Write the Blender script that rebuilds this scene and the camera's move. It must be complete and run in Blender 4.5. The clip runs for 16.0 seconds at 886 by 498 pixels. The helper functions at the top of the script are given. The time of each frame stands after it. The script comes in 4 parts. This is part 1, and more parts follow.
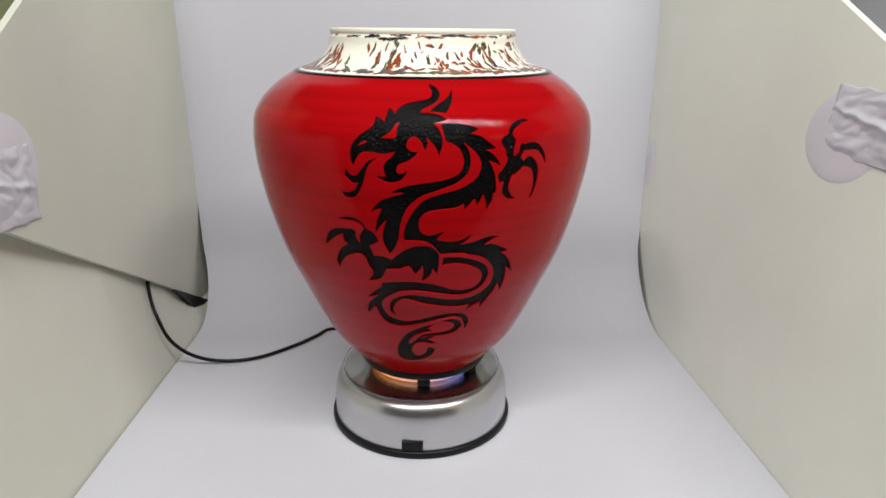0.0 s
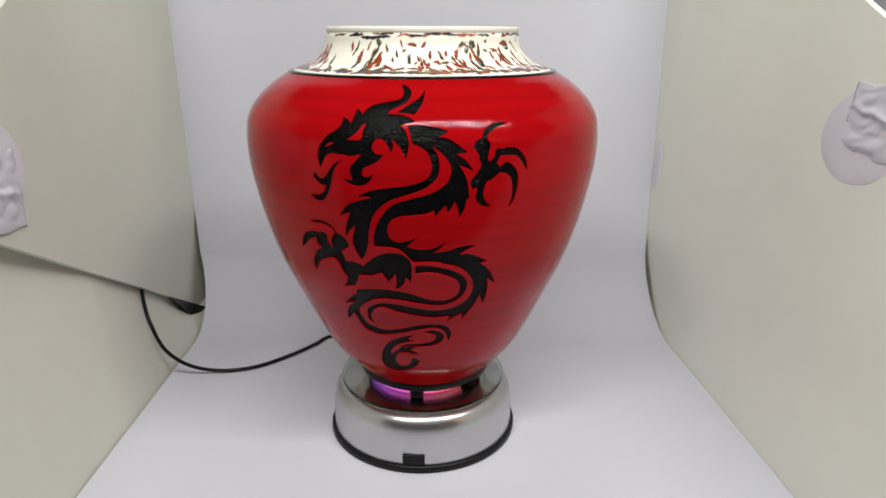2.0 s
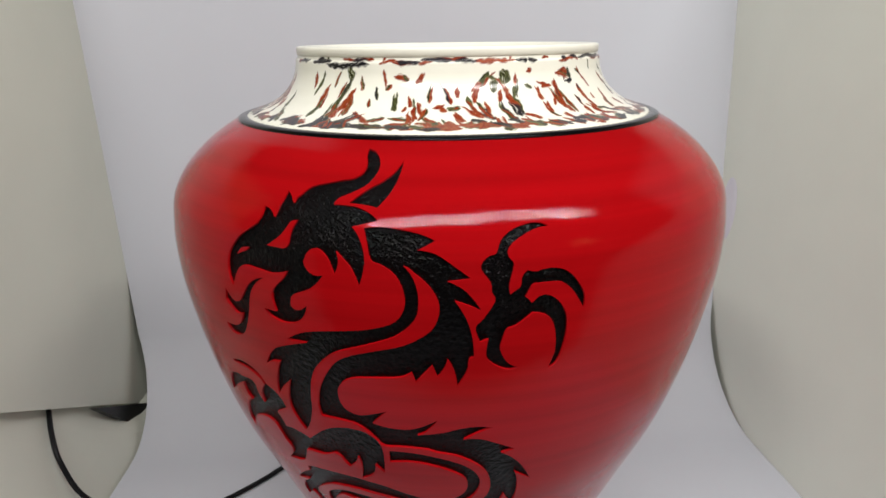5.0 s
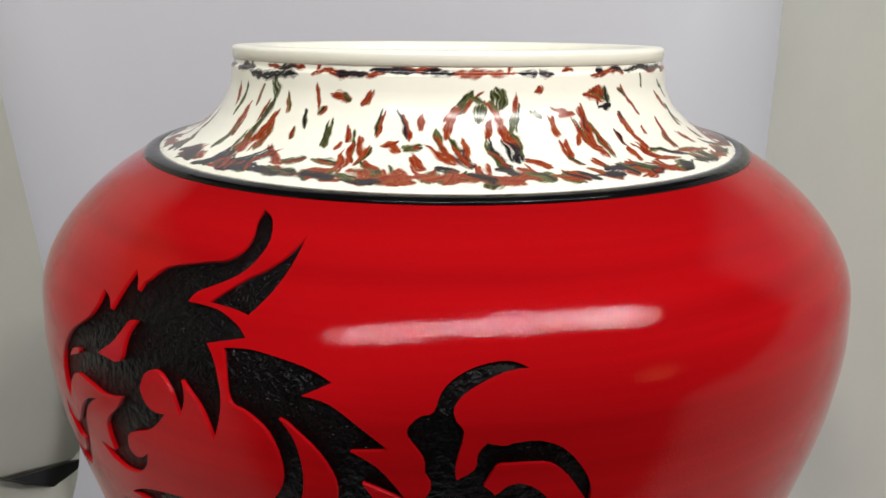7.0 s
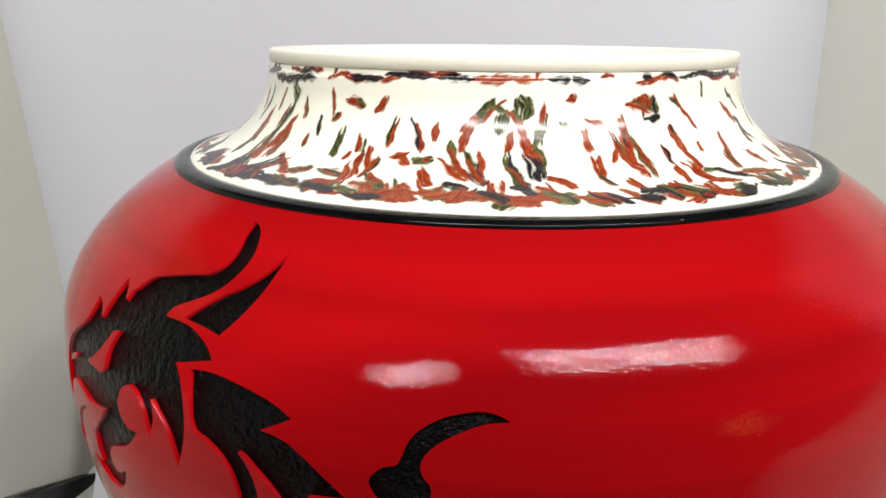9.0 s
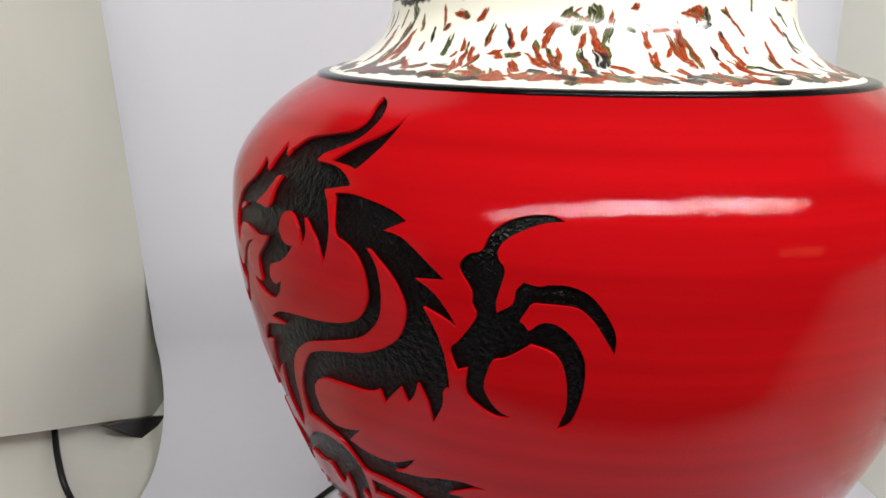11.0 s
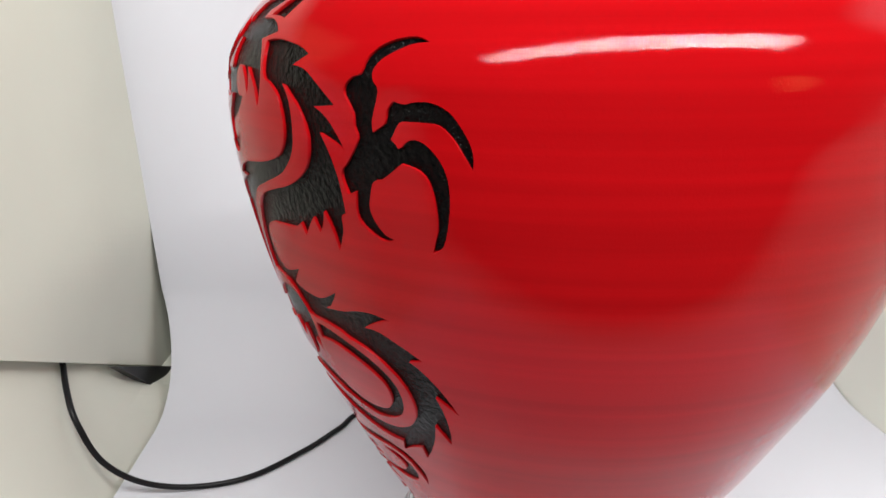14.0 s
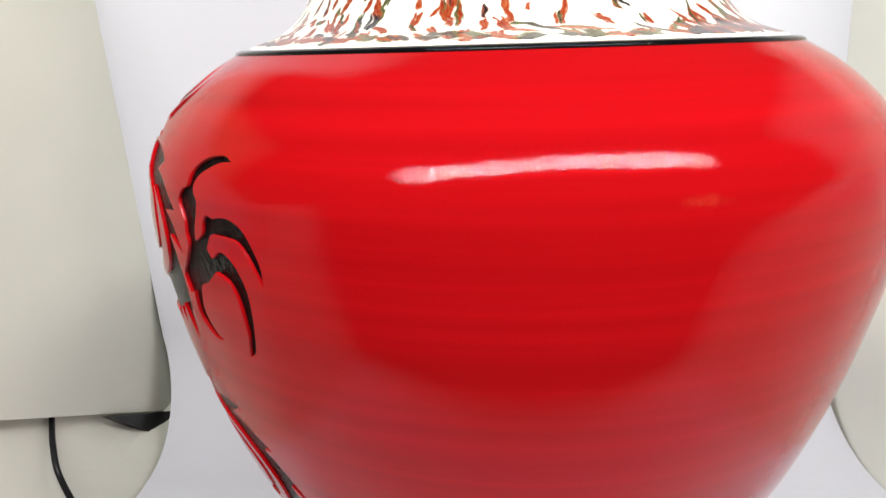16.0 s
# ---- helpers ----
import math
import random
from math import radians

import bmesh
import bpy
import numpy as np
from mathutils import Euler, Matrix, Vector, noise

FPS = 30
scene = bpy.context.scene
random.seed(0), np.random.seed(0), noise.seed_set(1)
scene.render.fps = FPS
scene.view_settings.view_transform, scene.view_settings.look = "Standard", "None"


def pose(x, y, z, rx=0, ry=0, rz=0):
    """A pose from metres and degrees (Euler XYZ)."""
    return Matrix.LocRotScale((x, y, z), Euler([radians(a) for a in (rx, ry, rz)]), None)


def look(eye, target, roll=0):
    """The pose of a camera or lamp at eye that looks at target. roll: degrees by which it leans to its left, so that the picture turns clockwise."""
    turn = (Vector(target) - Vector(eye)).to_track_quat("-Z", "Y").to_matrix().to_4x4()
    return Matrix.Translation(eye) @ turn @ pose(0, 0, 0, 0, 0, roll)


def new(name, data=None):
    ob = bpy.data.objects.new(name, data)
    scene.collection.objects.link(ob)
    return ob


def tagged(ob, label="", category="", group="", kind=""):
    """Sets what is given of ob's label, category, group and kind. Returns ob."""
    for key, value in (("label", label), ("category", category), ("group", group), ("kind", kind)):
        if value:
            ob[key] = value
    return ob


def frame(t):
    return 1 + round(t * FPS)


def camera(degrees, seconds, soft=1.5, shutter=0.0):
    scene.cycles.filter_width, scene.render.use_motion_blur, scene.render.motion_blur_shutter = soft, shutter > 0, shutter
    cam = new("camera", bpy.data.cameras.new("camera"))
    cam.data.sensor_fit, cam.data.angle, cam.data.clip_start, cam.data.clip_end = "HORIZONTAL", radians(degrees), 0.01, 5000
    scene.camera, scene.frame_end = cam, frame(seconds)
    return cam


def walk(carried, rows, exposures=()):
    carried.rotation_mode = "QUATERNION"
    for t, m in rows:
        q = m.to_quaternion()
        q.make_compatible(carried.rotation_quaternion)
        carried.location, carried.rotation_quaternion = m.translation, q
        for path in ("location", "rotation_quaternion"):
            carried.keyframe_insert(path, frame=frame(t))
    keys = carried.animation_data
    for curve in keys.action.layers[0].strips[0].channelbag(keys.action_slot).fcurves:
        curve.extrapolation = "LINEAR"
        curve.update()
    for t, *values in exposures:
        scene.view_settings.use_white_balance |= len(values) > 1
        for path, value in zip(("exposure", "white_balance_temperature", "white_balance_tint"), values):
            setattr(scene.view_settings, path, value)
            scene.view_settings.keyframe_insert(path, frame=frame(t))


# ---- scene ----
# ---------------------------------------------------------------- camera
cam = camera(66.86, 16.0, soft=1.6)
# seconds, x, y, z, yaw, pitch, lean to the right
ROWS = [
    (0.0, 0.0069, -0.5025, 0.3071, -1.18, -18.18, -0.54),
    (0.5, 0.0077, -0.5022, 0.3068, -1.12, -18.06, -0.40),
    (1.0, 0.0093, -0.5008, 0.3076, -0.97, -18.04, -0.29),
    (1.5, 0.0094, -0.4979, 0.3061, -0.91, -17.90, -0.27),
    (2.0, 0.0090, -0.4846, 0.3046, -0.83, -18.01, -0.16),
    (2.5, -0.0020, -0.4490, 0.2996, -1.18, -18.54, -0.01),
    (3.0, -0.0096, -0.4125, 0.2992, -1.28, -18.97, -0.11),
    (3.5, -0.0144, -0.3814, 0.3045, -1.49, -18.14, 0.35),
    (4.0, -0.0173, -0.3563, 0.3106, -1.97, -17.54, 0.70),
    (6.5, -0.0175, -0.2442, 0.3117, -4.15, -18.15, -0.01),
    (7.0, -0.0160, -0.2227, 0.3118, -4.25, -18.12, -0.38),
    (7.5, -0.0148, -0.2084, 0.3132, -4.11, -17.75, -0.90),
    (8.0, -0.0140, -0.1960, 0.3109, -4.07, -17.59, -0.99),
    (8.5, -0.0182, -0.1959, 0.3099, -3.87, -17.68, -0.84),
    (9.0, -0.0263, -0.2056, 0.3110, -3.27, -17.77, -0.39),
    (9.5, -0.0368, -0.2177, 0.3087, -3.27, -17.48, -0.46),
    (10.0, -0.0472, -0.2254, 0.3024, -3.32, -17.66, -0.51),
    (12.5, -0.0678, -0.2667, 0.2709, -3.49, -18.93, -0.43),
    (13.0, -0.0660, -0.2556, 0.2596, -3.67, -19.38, 0.11),
    (13.5, -0.0603, -0.2564, 0.2563, -3.72, -19.26, 0.11),
    (14.0, -0.0581, -0.2579, 0.2591, -2.59, -18.51, 0.49),
    (14.5, -0.0473, -0.2526, 0.2629, -0.84, -17.69, 0.68),
    (15.0, -0.0386, -0.2387, 0.2664, 0.93, -17.56, 1.32),
    (15.5, -0.0307, -0.2344, 0.2718, 2.00, -17.39, 1.17),
    (16.0, -0.0164, -0.2474, 0.2797, 1.90, -16.89, 1.66),
]
EXPOSURES = [(0.0, -0.05), (4.0, -0.14), (7.0, -0.18), (8.0, -0.3), (8.5, -0.04), (9.0, 0.15), (10.0, 0.27), (12.5, 0.36), (13.5, 0.64), (14.5, 0.66), (16.0, 0.68)]
walk(cam, [(t, pose(x, y, z, 90 + pitch, 0, yaw) @ pose(0, 0, 0, 0, 0, -lean)) for t, x, y, z, yaw, pitch, lean in ROWS], EXPOSURES)
SPIN = -4.321        # degrees a second that the turntable turns

# ---------------------------------------------------------------- light
world = bpy.data.worlds.new("world")
scene.world = world
world.use_nodes = True
world.node_tree.nodes["Background"].inputs["Color"].default_value = (0.9, 0.93, 1.0, 1)
world.node_tree.nodes["Background"].inputs["Strength"].default_value = 0.3


def area_lamp(name, size_x, size_y, watts, colour, m):
    data = bpy.data.lights.new(name, "AREA")
    data.shape, data.size, data.size_y, data.energy, data.color = "RECTANGLE", size_x, size_y, watts, colour
    ob = new(name, data)
    ob.matrix_world = m
    return ob


area_lamp("ceiling_lamp", 1.36, 0.012, 17.4, (1.0, 0.985, 0.96), look((0.135, -0.62, 1.0), (0.05, -0.1, 0.1)))

bulb = bpy.data.lights.new("warm_bulb", "POINT")
bulb.energy, bulb.color, bulb.shadow_soft_size = 1.1, (1.0, 0.42, 0.12), 0.07
new("warm_bulb", bulb).location = (0.91, -0.88, 0.50)


# ---------------------------------------------------------------- materials
def material(name, colour, rough=0.6, metal=0.0, spread=0.06, scale=60.0, bump=0.05, bump_scale=400.0, coat=0.0, gloss=0.5, grain=0.0, peel=0.11, pale=None, index=1.45, depth=0.001, stretch=(1, 1, 1), emit=None):
    """A surface with stains at one scale and fine relief at another."""
    mat = bpy.data.materials.new(name)
    mat.use_nodes = True
    nt = mat.node_tree
    shader = nt.nodes["Principled BSDF"]
    shader.inputs["Roughness"].default_value = rough
    shader.inputs["Metallic"].default_value = metal
    shader.inputs["Specular IOR Level"].default_value = gloss
    shader.inputs["IOR"].default_value = index
    shader.inputs["Coat Weight"].default_value = coat
    shader.inputs["Coat Roughness"].default_value = 0.12
    where = nt.nodes.new("ShaderNodeTexCoord")
    place = nt.nodes.new("ShaderNodeMapping")
    place.inputs["Scale"].default_value = stretch
    nt.links.new(where.outputs["Object"], place.inputs["Vector"])
    broad = nt.nodes.new("ShaderNodeTexNoise")
    broad.inputs["Scale"].default_value = scale
    broad.inputs["Detail"].default_value = 5
    nt.links.new(place.outputs["Vector"], broad.inputs["Vector"])
    ramp = nt.nodes.new("ShaderNodeValToRGB")
    ramp.color_ramp.elements[0].position, ramp.color_ramp.elements[1].position = 0.3, 0.7
    ramp.color_ramp.elements[0].color = (*[c * (1 - spread) for c in colour], 1)
    ramp.color_ramp.elements[1].color = (*[min(1, c * (1 + spread)) for c in colour], 1)
    nt.links.new(broad.outputs["Fac"], ramp.inputs["Fac"])
    nt.links.new(ramp.outputs["Color"], shader.inputs["Base Color"])
    fine = nt.nodes.new("ShaderNodeTexNoise")
    fine.inputs["Scale"].default_value = bump_scale
    fine.inputs["Detail"].default_value = 4
    nt.links.new(place.outputs["Vector"], fine.inputs["Vector"])
    relief = nt.nodes.new("ShaderNodeBump")
    relief.inputs["Strength"].default_value = bump
    relief.inputs["Distance"].default_value = depth
    nt.links.new(fine.outputs["Fac"], relief.inputs["Height"])
    if grain:
        orange_peel = nt.nodes.new("ShaderNodeTexNoise")
        orange_peel.inputs["Scale"].default_value = grain
        nt.links.new(where.outputs["Object"], orange_peel.inputs["Vector"])
        second = nt.nodes.new("ShaderNodeBump")
        second.inputs["Strength"].default_value = peel
        second.inputs["Distance"].default_value = 0.001
        nt.links.new(orange_peel.outputs["Fac"], second.inputs["Height"])
        nt.links.new(second.outputs["Normal"], relief.inputs["Normal"])
    if pale:
        ramp.color_ramp.elements[1].color = (*pale, 1)
    nt.links.new(relief.outputs["Normal"], shader.inputs["Normal"])
    if emit:
        shader.inputs["Emission Color"].default_value = (*emit[:3], 1)
        shader.inputs["Emission Strength"].default_value = emit[3]
    return mat


PAPER = material("white_paper", (0.545, 0.555, 0.60), 0.85, spread=0.015, scale=8, bump=0.02, bump_scale=900)
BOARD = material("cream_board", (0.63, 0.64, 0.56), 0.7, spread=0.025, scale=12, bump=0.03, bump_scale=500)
# same cream board, lightened: the stronger light on the right is in its colour
LIT_BOARD = material("lit_cream_board", (0.80, 0.815, 0.725), 0.7, spread=0.025, scale=12, bump=0.03, bump_scale=500)
RED = material("red_paint", (0.34, 0.0026, 0.0046), 0.055, spread=0.13, scale=4, bump=0.05, bump_scale=9, depth=0.0006, stretch=(1, 1, 65), gloss=0.33, index=1.33, grain=1700, peel=0.06)
RED.node_tree.nodes["Principled BSDF"].inputs["Specular Tint"].default_value = (1.0, 0.78, 0.92, 1)
BLACK = material("black_paint", (0.0012, 0.0012, 0.0014), 0.19, spread=0.4, scale=300, bump=1.0, bump_scale=620, depth=0.0011, gloss=0.11, grain=1500, peel=0.3)
BLACK_GLOSS = material("black_gloss", (0.003, 0.003, 0.0035), 0.09, spread=0.3, scale=100, bump=0.14, bump_scale=220, gloss=0.2)
WHITE = material("cream_glaze", (0.89, 0.87, 0.755), 0.25, spread=0.04, scale=60, bump=0.03, bump_scale=200)
SILVER = material("silver_paint", (0.56, 0.56, 0.57), 0.30, metal=1.0, spread=0.03, scale=40, bump=0.02, bump_scale=1500)
PLASTIC = material("black_plastic", (0.008, 0.008, 0.009), 0.35, spread=0.1, scale=90, bump=0.05, bump_scale=800, gloss=0.2)


def glazed_collar():
    """Cream glaze whose pigment is brushed on: its colour is stored round the collar."""
    mat = material("mottled_glaze", (0.89, 0.87, 0.755), 0.2, spread=0.03, scale=60, bump=0.05, bump_scale=260)
    nt = mat.node_tree
    shader = nt.nodes["Principled BSDF"]
    cream = shader.inputs["Base Color"].links[0].from_socket
    pigment = nt.nodes.new("ShaderNodeAttribute")
    pigment.attribute_name = "pigment"
    cover = nt.nodes.new("ShaderNodeAttribute")
    cover.attribute_name = "cover"
    where = nt.nodes.new("ShaderNodeTexCoord")
    ragged = nt.nodes.new("ShaderNodeTexNoise")
    ragged.inputs["Scale"].default_value = 1400
    ragged.inputs["Detail"].default_value = 3
    nt.links.new(where.outputs["Object"], ragged.inputs["Vector"])
    mixed = nt.nodes.new("ShaderNodeMath")
    mixed.operation = "MULTIPLY_ADD"
    mixed.inputs[1].default_value = 0.5
    nt.links.new(ragged.outputs["Fac"], mixed.inputs[0])
    nt.links.new(cover.outputs["Fac"], mixed.inputs[2])
    cut = nt.nodes.new("ShaderNodeMapRange")
    cut.inputs["From Min"].default_value = 0.36
    cut.inputs["From Max"].default_value = 1.15
    nt.links.new(mixed.outputs["Value"], cut.inputs["Value"])
    blend = nt.nodes.new("ShaderNodeMix")
    blend.data_type = "RGBA"
    nt.links.new(cut.outputs["Result"], blend.inputs["Factor"])
    nt.links.new(cream, blend.inputs["A"])
    nt.links.new(pigment.outputs["Color"], blend.inputs["B"])
    nt.links.new(blend.outputs["Result"], shader.inputs["Base Color"])
    return mat


MOTTLED = glazed_collar()
TAPE = material("silver_tape", (0.66, 0.66, 0.72), 0.32, metal=0.15, spread=0.05, scale=60, bump=0.15, bump_scale=300)
GLUE = material("dried_glue", (0.72, 0.70, 0.75), 0.3, spread=0.04, scale=30, bump=0.05, bump_scale=100)
MIRROR = material("tinted_mirror", (0.34, 0.33, 0.29), 0.08, metal=1.0, spread=0.02, scale=20, bump=0.0)
TABLE = material("dark_wood", (0.07, 0.05, 0.04), 0.4, spread=0.3, scale=4, bump=0.1, bump_scale=60, stretch=(1, 9, 9))
OLIVE = material("olive_wall", (0.42, 0.46, 0.24), 0.9, spread=0.05, scale=3, bump=0.05, bump_scale=90)
WALL = material("room_wall", (0.52, 0.52, 0.50), 0.9, spread=0.04, scale=3, bump=0.05, bump_scale=90)


# ---------------------------------------------------------------- building
def mesh_object(name, bm, mat, parent=None, label="", smooth=False):
    data = bpy.data.meshes.new(name)
    bm.normal_update()
    bm.to_mesh(data)
    bm.free()
    for m in (mat if isinstance(mat, (list, tuple)) else [mat]):
        data.materials.append(m)
    if smooth:
        data.shade_smooth()
    ob = new(name, data)
    if parent:
        ob.parent = parent
    if label:
        ob["label"] = label
    return ob


def lathe(profile, steps=128, closed=False):
    """A turned body from (radius, height) pairs."""
    bm = bmesh.new()
    rings = []
    for r, z in profile:
        if r < 1e-6:
            rings.append([bm.verts.new((0, 0, z))] * steps)
        else:
            rings.append([bm.verts.new((r * math.cos(k * math.tau / steps), r * math.sin(k * math.tau / steps), z)) for k in range(steps)])
    pairs = list(zip(rings, rings[1:] + (rings[:1] if closed else [])))
    if not closed:
        pairs = pairs[:len(rings) - 1]
    for a, b in pairs:
        for k in range(steps):
            j = (k + 1) % steps
            corners = []
            for v in (a[k], a[j], b[j], b[k]):
                if v not in corners:
                    corners.append(v)
            if len(corners) > 2:
                bm.faces.new(corners)
    return bm


def slab(corners, thick, normal, nx=12, ny=12, wave=0.0):
    """A board of some thickness over four corners (bottom back, bottom front, top front, top back)."""
    bm = bmesh.new()
    a, b, c, d = [Vector(p) for p in corners]
    n = Vector(normal).normalized()
    layers = []
    for side in (0, 1):
        grid = []
        for i in range(nx + 1):
            u = i / nx
            grid.append([bm.verts.new(((a.lerp(b, u)).lerp(d.lerp(c, u), j / ny)) - n * thick * side
                         + n * wave * noise.noise(Vector((u * 3, j / ny * 3, 1.7)))) for j in range(ny + 1)])
        layers.append(grid)
    for side, g in enumerate(layers):
        for i in range(nx):
            for j in range(ny):
                q = [g[i][j], g[i + 1][j], g[i + 1][j + 1], g[i][j + 1]]
                bm.faces.new(q if side == 0 else q[::-1])
    f, k = layers
    rim = [(i, 0) for i in range(nx)] + [(nx, j) for j in range(ny)] + [(i, ny) for i in range(nx, 0, -1)] + [(0, j) for j in range(ny, 0, -1)]
    for (i, j), (p, q) in zip(rim, rim[1:] + rim[:1]):
        bm.faces.new((f[p][q], f[i][j], k[i][j], k[p][q]))
    bmesh.ops.recalc_face_normals(bm, faces=bm.faces)
    return bm


def box(x0, x1, y0, y1, z0, z1):
    bm = bmesh.new()
    bmesh.ops.create_cube(bm, size=1)
    for v in bm.verts:
        v.co = Vector((x0 + (v.co.x + 0.5) * (x1 - x0), y0 + (v.co.y + 0.5) * (y1 - y0), z0 + (v.co.z + 0.5) * (z1 - z0)))
    return bm




def clear_glass():
    mat = bpy.data.materials.new("clear_glass")
    mat.use_nodes = True
    shader = mat.node_tree.nodes["Principled BSDF"]
    shader.inputs["Base Color"].default_value = (0.93, 0.97, 0.95, 1)
    shader.inputs["Roughness"].default_value = 0.03
    shader.inputs["Transmission Weight"].default_value = 1.0
    shader.inputs["IOR"].default_value = 1.45
    return mat


def colour_ring():
    """A light ring whose lamps go through the colours round the ring."""
    mat = bpy.data.materials.new("colour_light")
    mat.use_nodes = True
    nt = mat.node_tree
    shader = nt.nodes["Principled BSDF"]
    shader.inputs["Base Color"].default_value = (0.5, 0.5, 0.5, 1)
    where = nt.nodes.new("ShaderNodeTexCoord")
    turn = nt.nodes.new("ShaderNodeTexGradient")
    turn.gradient_type = "RADIAL"
    nt.links.new(where.outputs["Object"], turn.inputs["Vector"])
    ramp = nt.nodes.new("ShaderNodeValToRGB")
    stops = [(0.0, (1, 0.12, 0.02)), (0.125, (1, 0.30, 0.03)), (0.25, (1, 0.36, 0.24)), (0.375, (0.30, 0.28, 1)), (0.5, (0.34, 0.10, 1)), (0.625, (0.75, 0.04, 0.95)),
             (0.75, (1, 0.04, 0.40)), (0.875, (1, 0.03, 0.08)), (1.0, (1, 0.12, 0.02))]
    while len(ramp.color_ramp.elements) < len(stops):
        ramp.color_ramp.elements.new(0.5)
    for spot, (at, colour) in zip(ramp.color_ramp.elements, stops):
        spot.position, spot.color = at, (*colour, 1)
    nt.links.new(turn.outputs["Fac"], ramp.inputs["Fac"])
    nt.links.new(ramp.outputs["Color"], shader.inputs["Emission Color"])
    shader.inputs["Emission Strength"].default_value = 0.75
    return mat


GLASS = clear_glass()
COLOURS = colour_ring()

# ---------------------------------------------------------------- the room round the box
tagged(mesh_object("table", box(-1.3, 1.3, -1.0, 0.8, -0.06, -0.03), TABLE), "dark wooden work table under the photo box", "table", kind="structure")
for name, b in (("wall_north", (-2, 2, 1.6, 1.7, -0.8, 1.7)), ("wall_south", (-2, 2, -2.3, -2.2, -0.8, 1.7)), ("wall_east", (2, 2.1, -2.3, 1.7, -0.8, 1.7)),
                ("wall_west", (-2.1, -2, -2.3, 1.7, -0.8, 1.7)), ("ceiling", (-2.1, 2.1, -2.3, 1.7, 1.7, 1.8)), ("floor", (-2.1, 2.1, -2.3, 1.7, -0.9, -0.8))):
    tagged(mesh_object(name, box(*b), OLIVE if name == "wall_west" else WALL), kind="structure")

# ---------------------------------------------------------------- the photo box
def sweep_line(u):
    """Depth and height of the paper along its length, for its two sides: u 0 is left, 1 right."""
    back, radius = 0.215 - 0.006 * u, 0.075
    line = [(-0.25, 0.0), (-0.12, 0.0), (0.0, 0.0)]
    for k in range(13):
        a = k / 12 * math.pi / 2
        line.append((back - radius + radius * math.sin(a), radius - radius * math.cos(a)))
    for k in range(1, 13):
        line.append((back + (0.075 * u - 0.085 * (1 - u)) * k / 12, radius + (0.62 - radius) * k / 12))
    return line


def paper_sweep():
    bm = bmesh.new()
    nx = 24
    sheets = []
    for drop in (0.0, 0.0006):
        grid = []
        for i in range(nx + 1):
            u = i / nx
            line = sweep_line(u)
            row = []
            for k, (y, z) in enumerate(line):
                tilt = min(1, max(0, z / 0.075))
                row.append(bm.verts.new(((-0.2360 - 0.010 * tilt + 0.04 * max(0, z - 0.075)) * (1 - u) + (0.2535 - 0.033 * y - 0.0064 * tilt + 0.047 * max(0, z - 0.075)) * u, y + drop * tilt, z - drop * (1 - tilt))))
            grid.append(row)
        sheets.append(grid)
    n = len(sheets[0][0])
    for s, g in enumerate(sheets):
        for i in range(nx):
            for k in range(n - 1):
                q = [g[i][k], g[i + 1][k], g[i + 1][k + 1], g[i][k + 1]]
                bm.faces.new(q if s == 0 else q[::-1])
    f, b = [[[bm.verts.new(v.co) for v in g[i]] for i in (0, nx)] for g in sheets]
    for k in range(n - 1):
        bm.faces.new((f[0][k], f[0][k + 1], b[0][k + 1], b[0][k]))
        bm.faces.new((f[1][k + 1], f[1][k], b[1][k], b[1][k + 1]))
    return bm


tagged(mesh_object("backdrop", paper_sweep(), PAPER, smooth=True), "white paper sweep curving up behind the vase", "backdrop", kind="structure")
tagged(mesh_object("box_floor", box(-0.30, 0.32, -0.27, 0.34, -0.03, -0.002), BOARD), "cream board floor under the white paper", "floor", kind="structure")


def lower_board():
    """A board along the paper's edge that leans out, more so towards the back."""
    bm = slab([(-0.2374, 0.28, -0.002), (-0.2374, -0.26, -0.002), (-0.2374, -0.26, 0.29), (-0.2374, 0.28, 0.09)], 0.005, (1, 0, 0), 30, 12)
    for v in bm.verts:
        edge = max(0.0139, 0.139 - 0.555 * (v.co.y + 0.016))
        v.co.x -= max(0, v.co.z) * max(0.19, 0.0240 / edge)
    return bm


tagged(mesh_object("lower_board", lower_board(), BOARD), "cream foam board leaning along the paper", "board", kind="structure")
def ease(x):
    x = min(1, max(0, x))
    return x * x * (3 - 2 * x)


def left_bend(y, z):
    """How far the flap bends in to lie against the paper's edge."""
    return ease(y / 0.16) * ease((z - 0.04) / 0.10) * (0.0092 + 0.04 * max(0, min(0.5, z) - 0.075))


def right_bend(y, z):
    return -0.011 * ease((y - 0.03) / 0.17) * ease((z - 0.02) / 0.09)


def bent(bm, bend):
    for v in bm.verts:
        v.co.x += bend(v.co.y, v.co.z)
    return bm


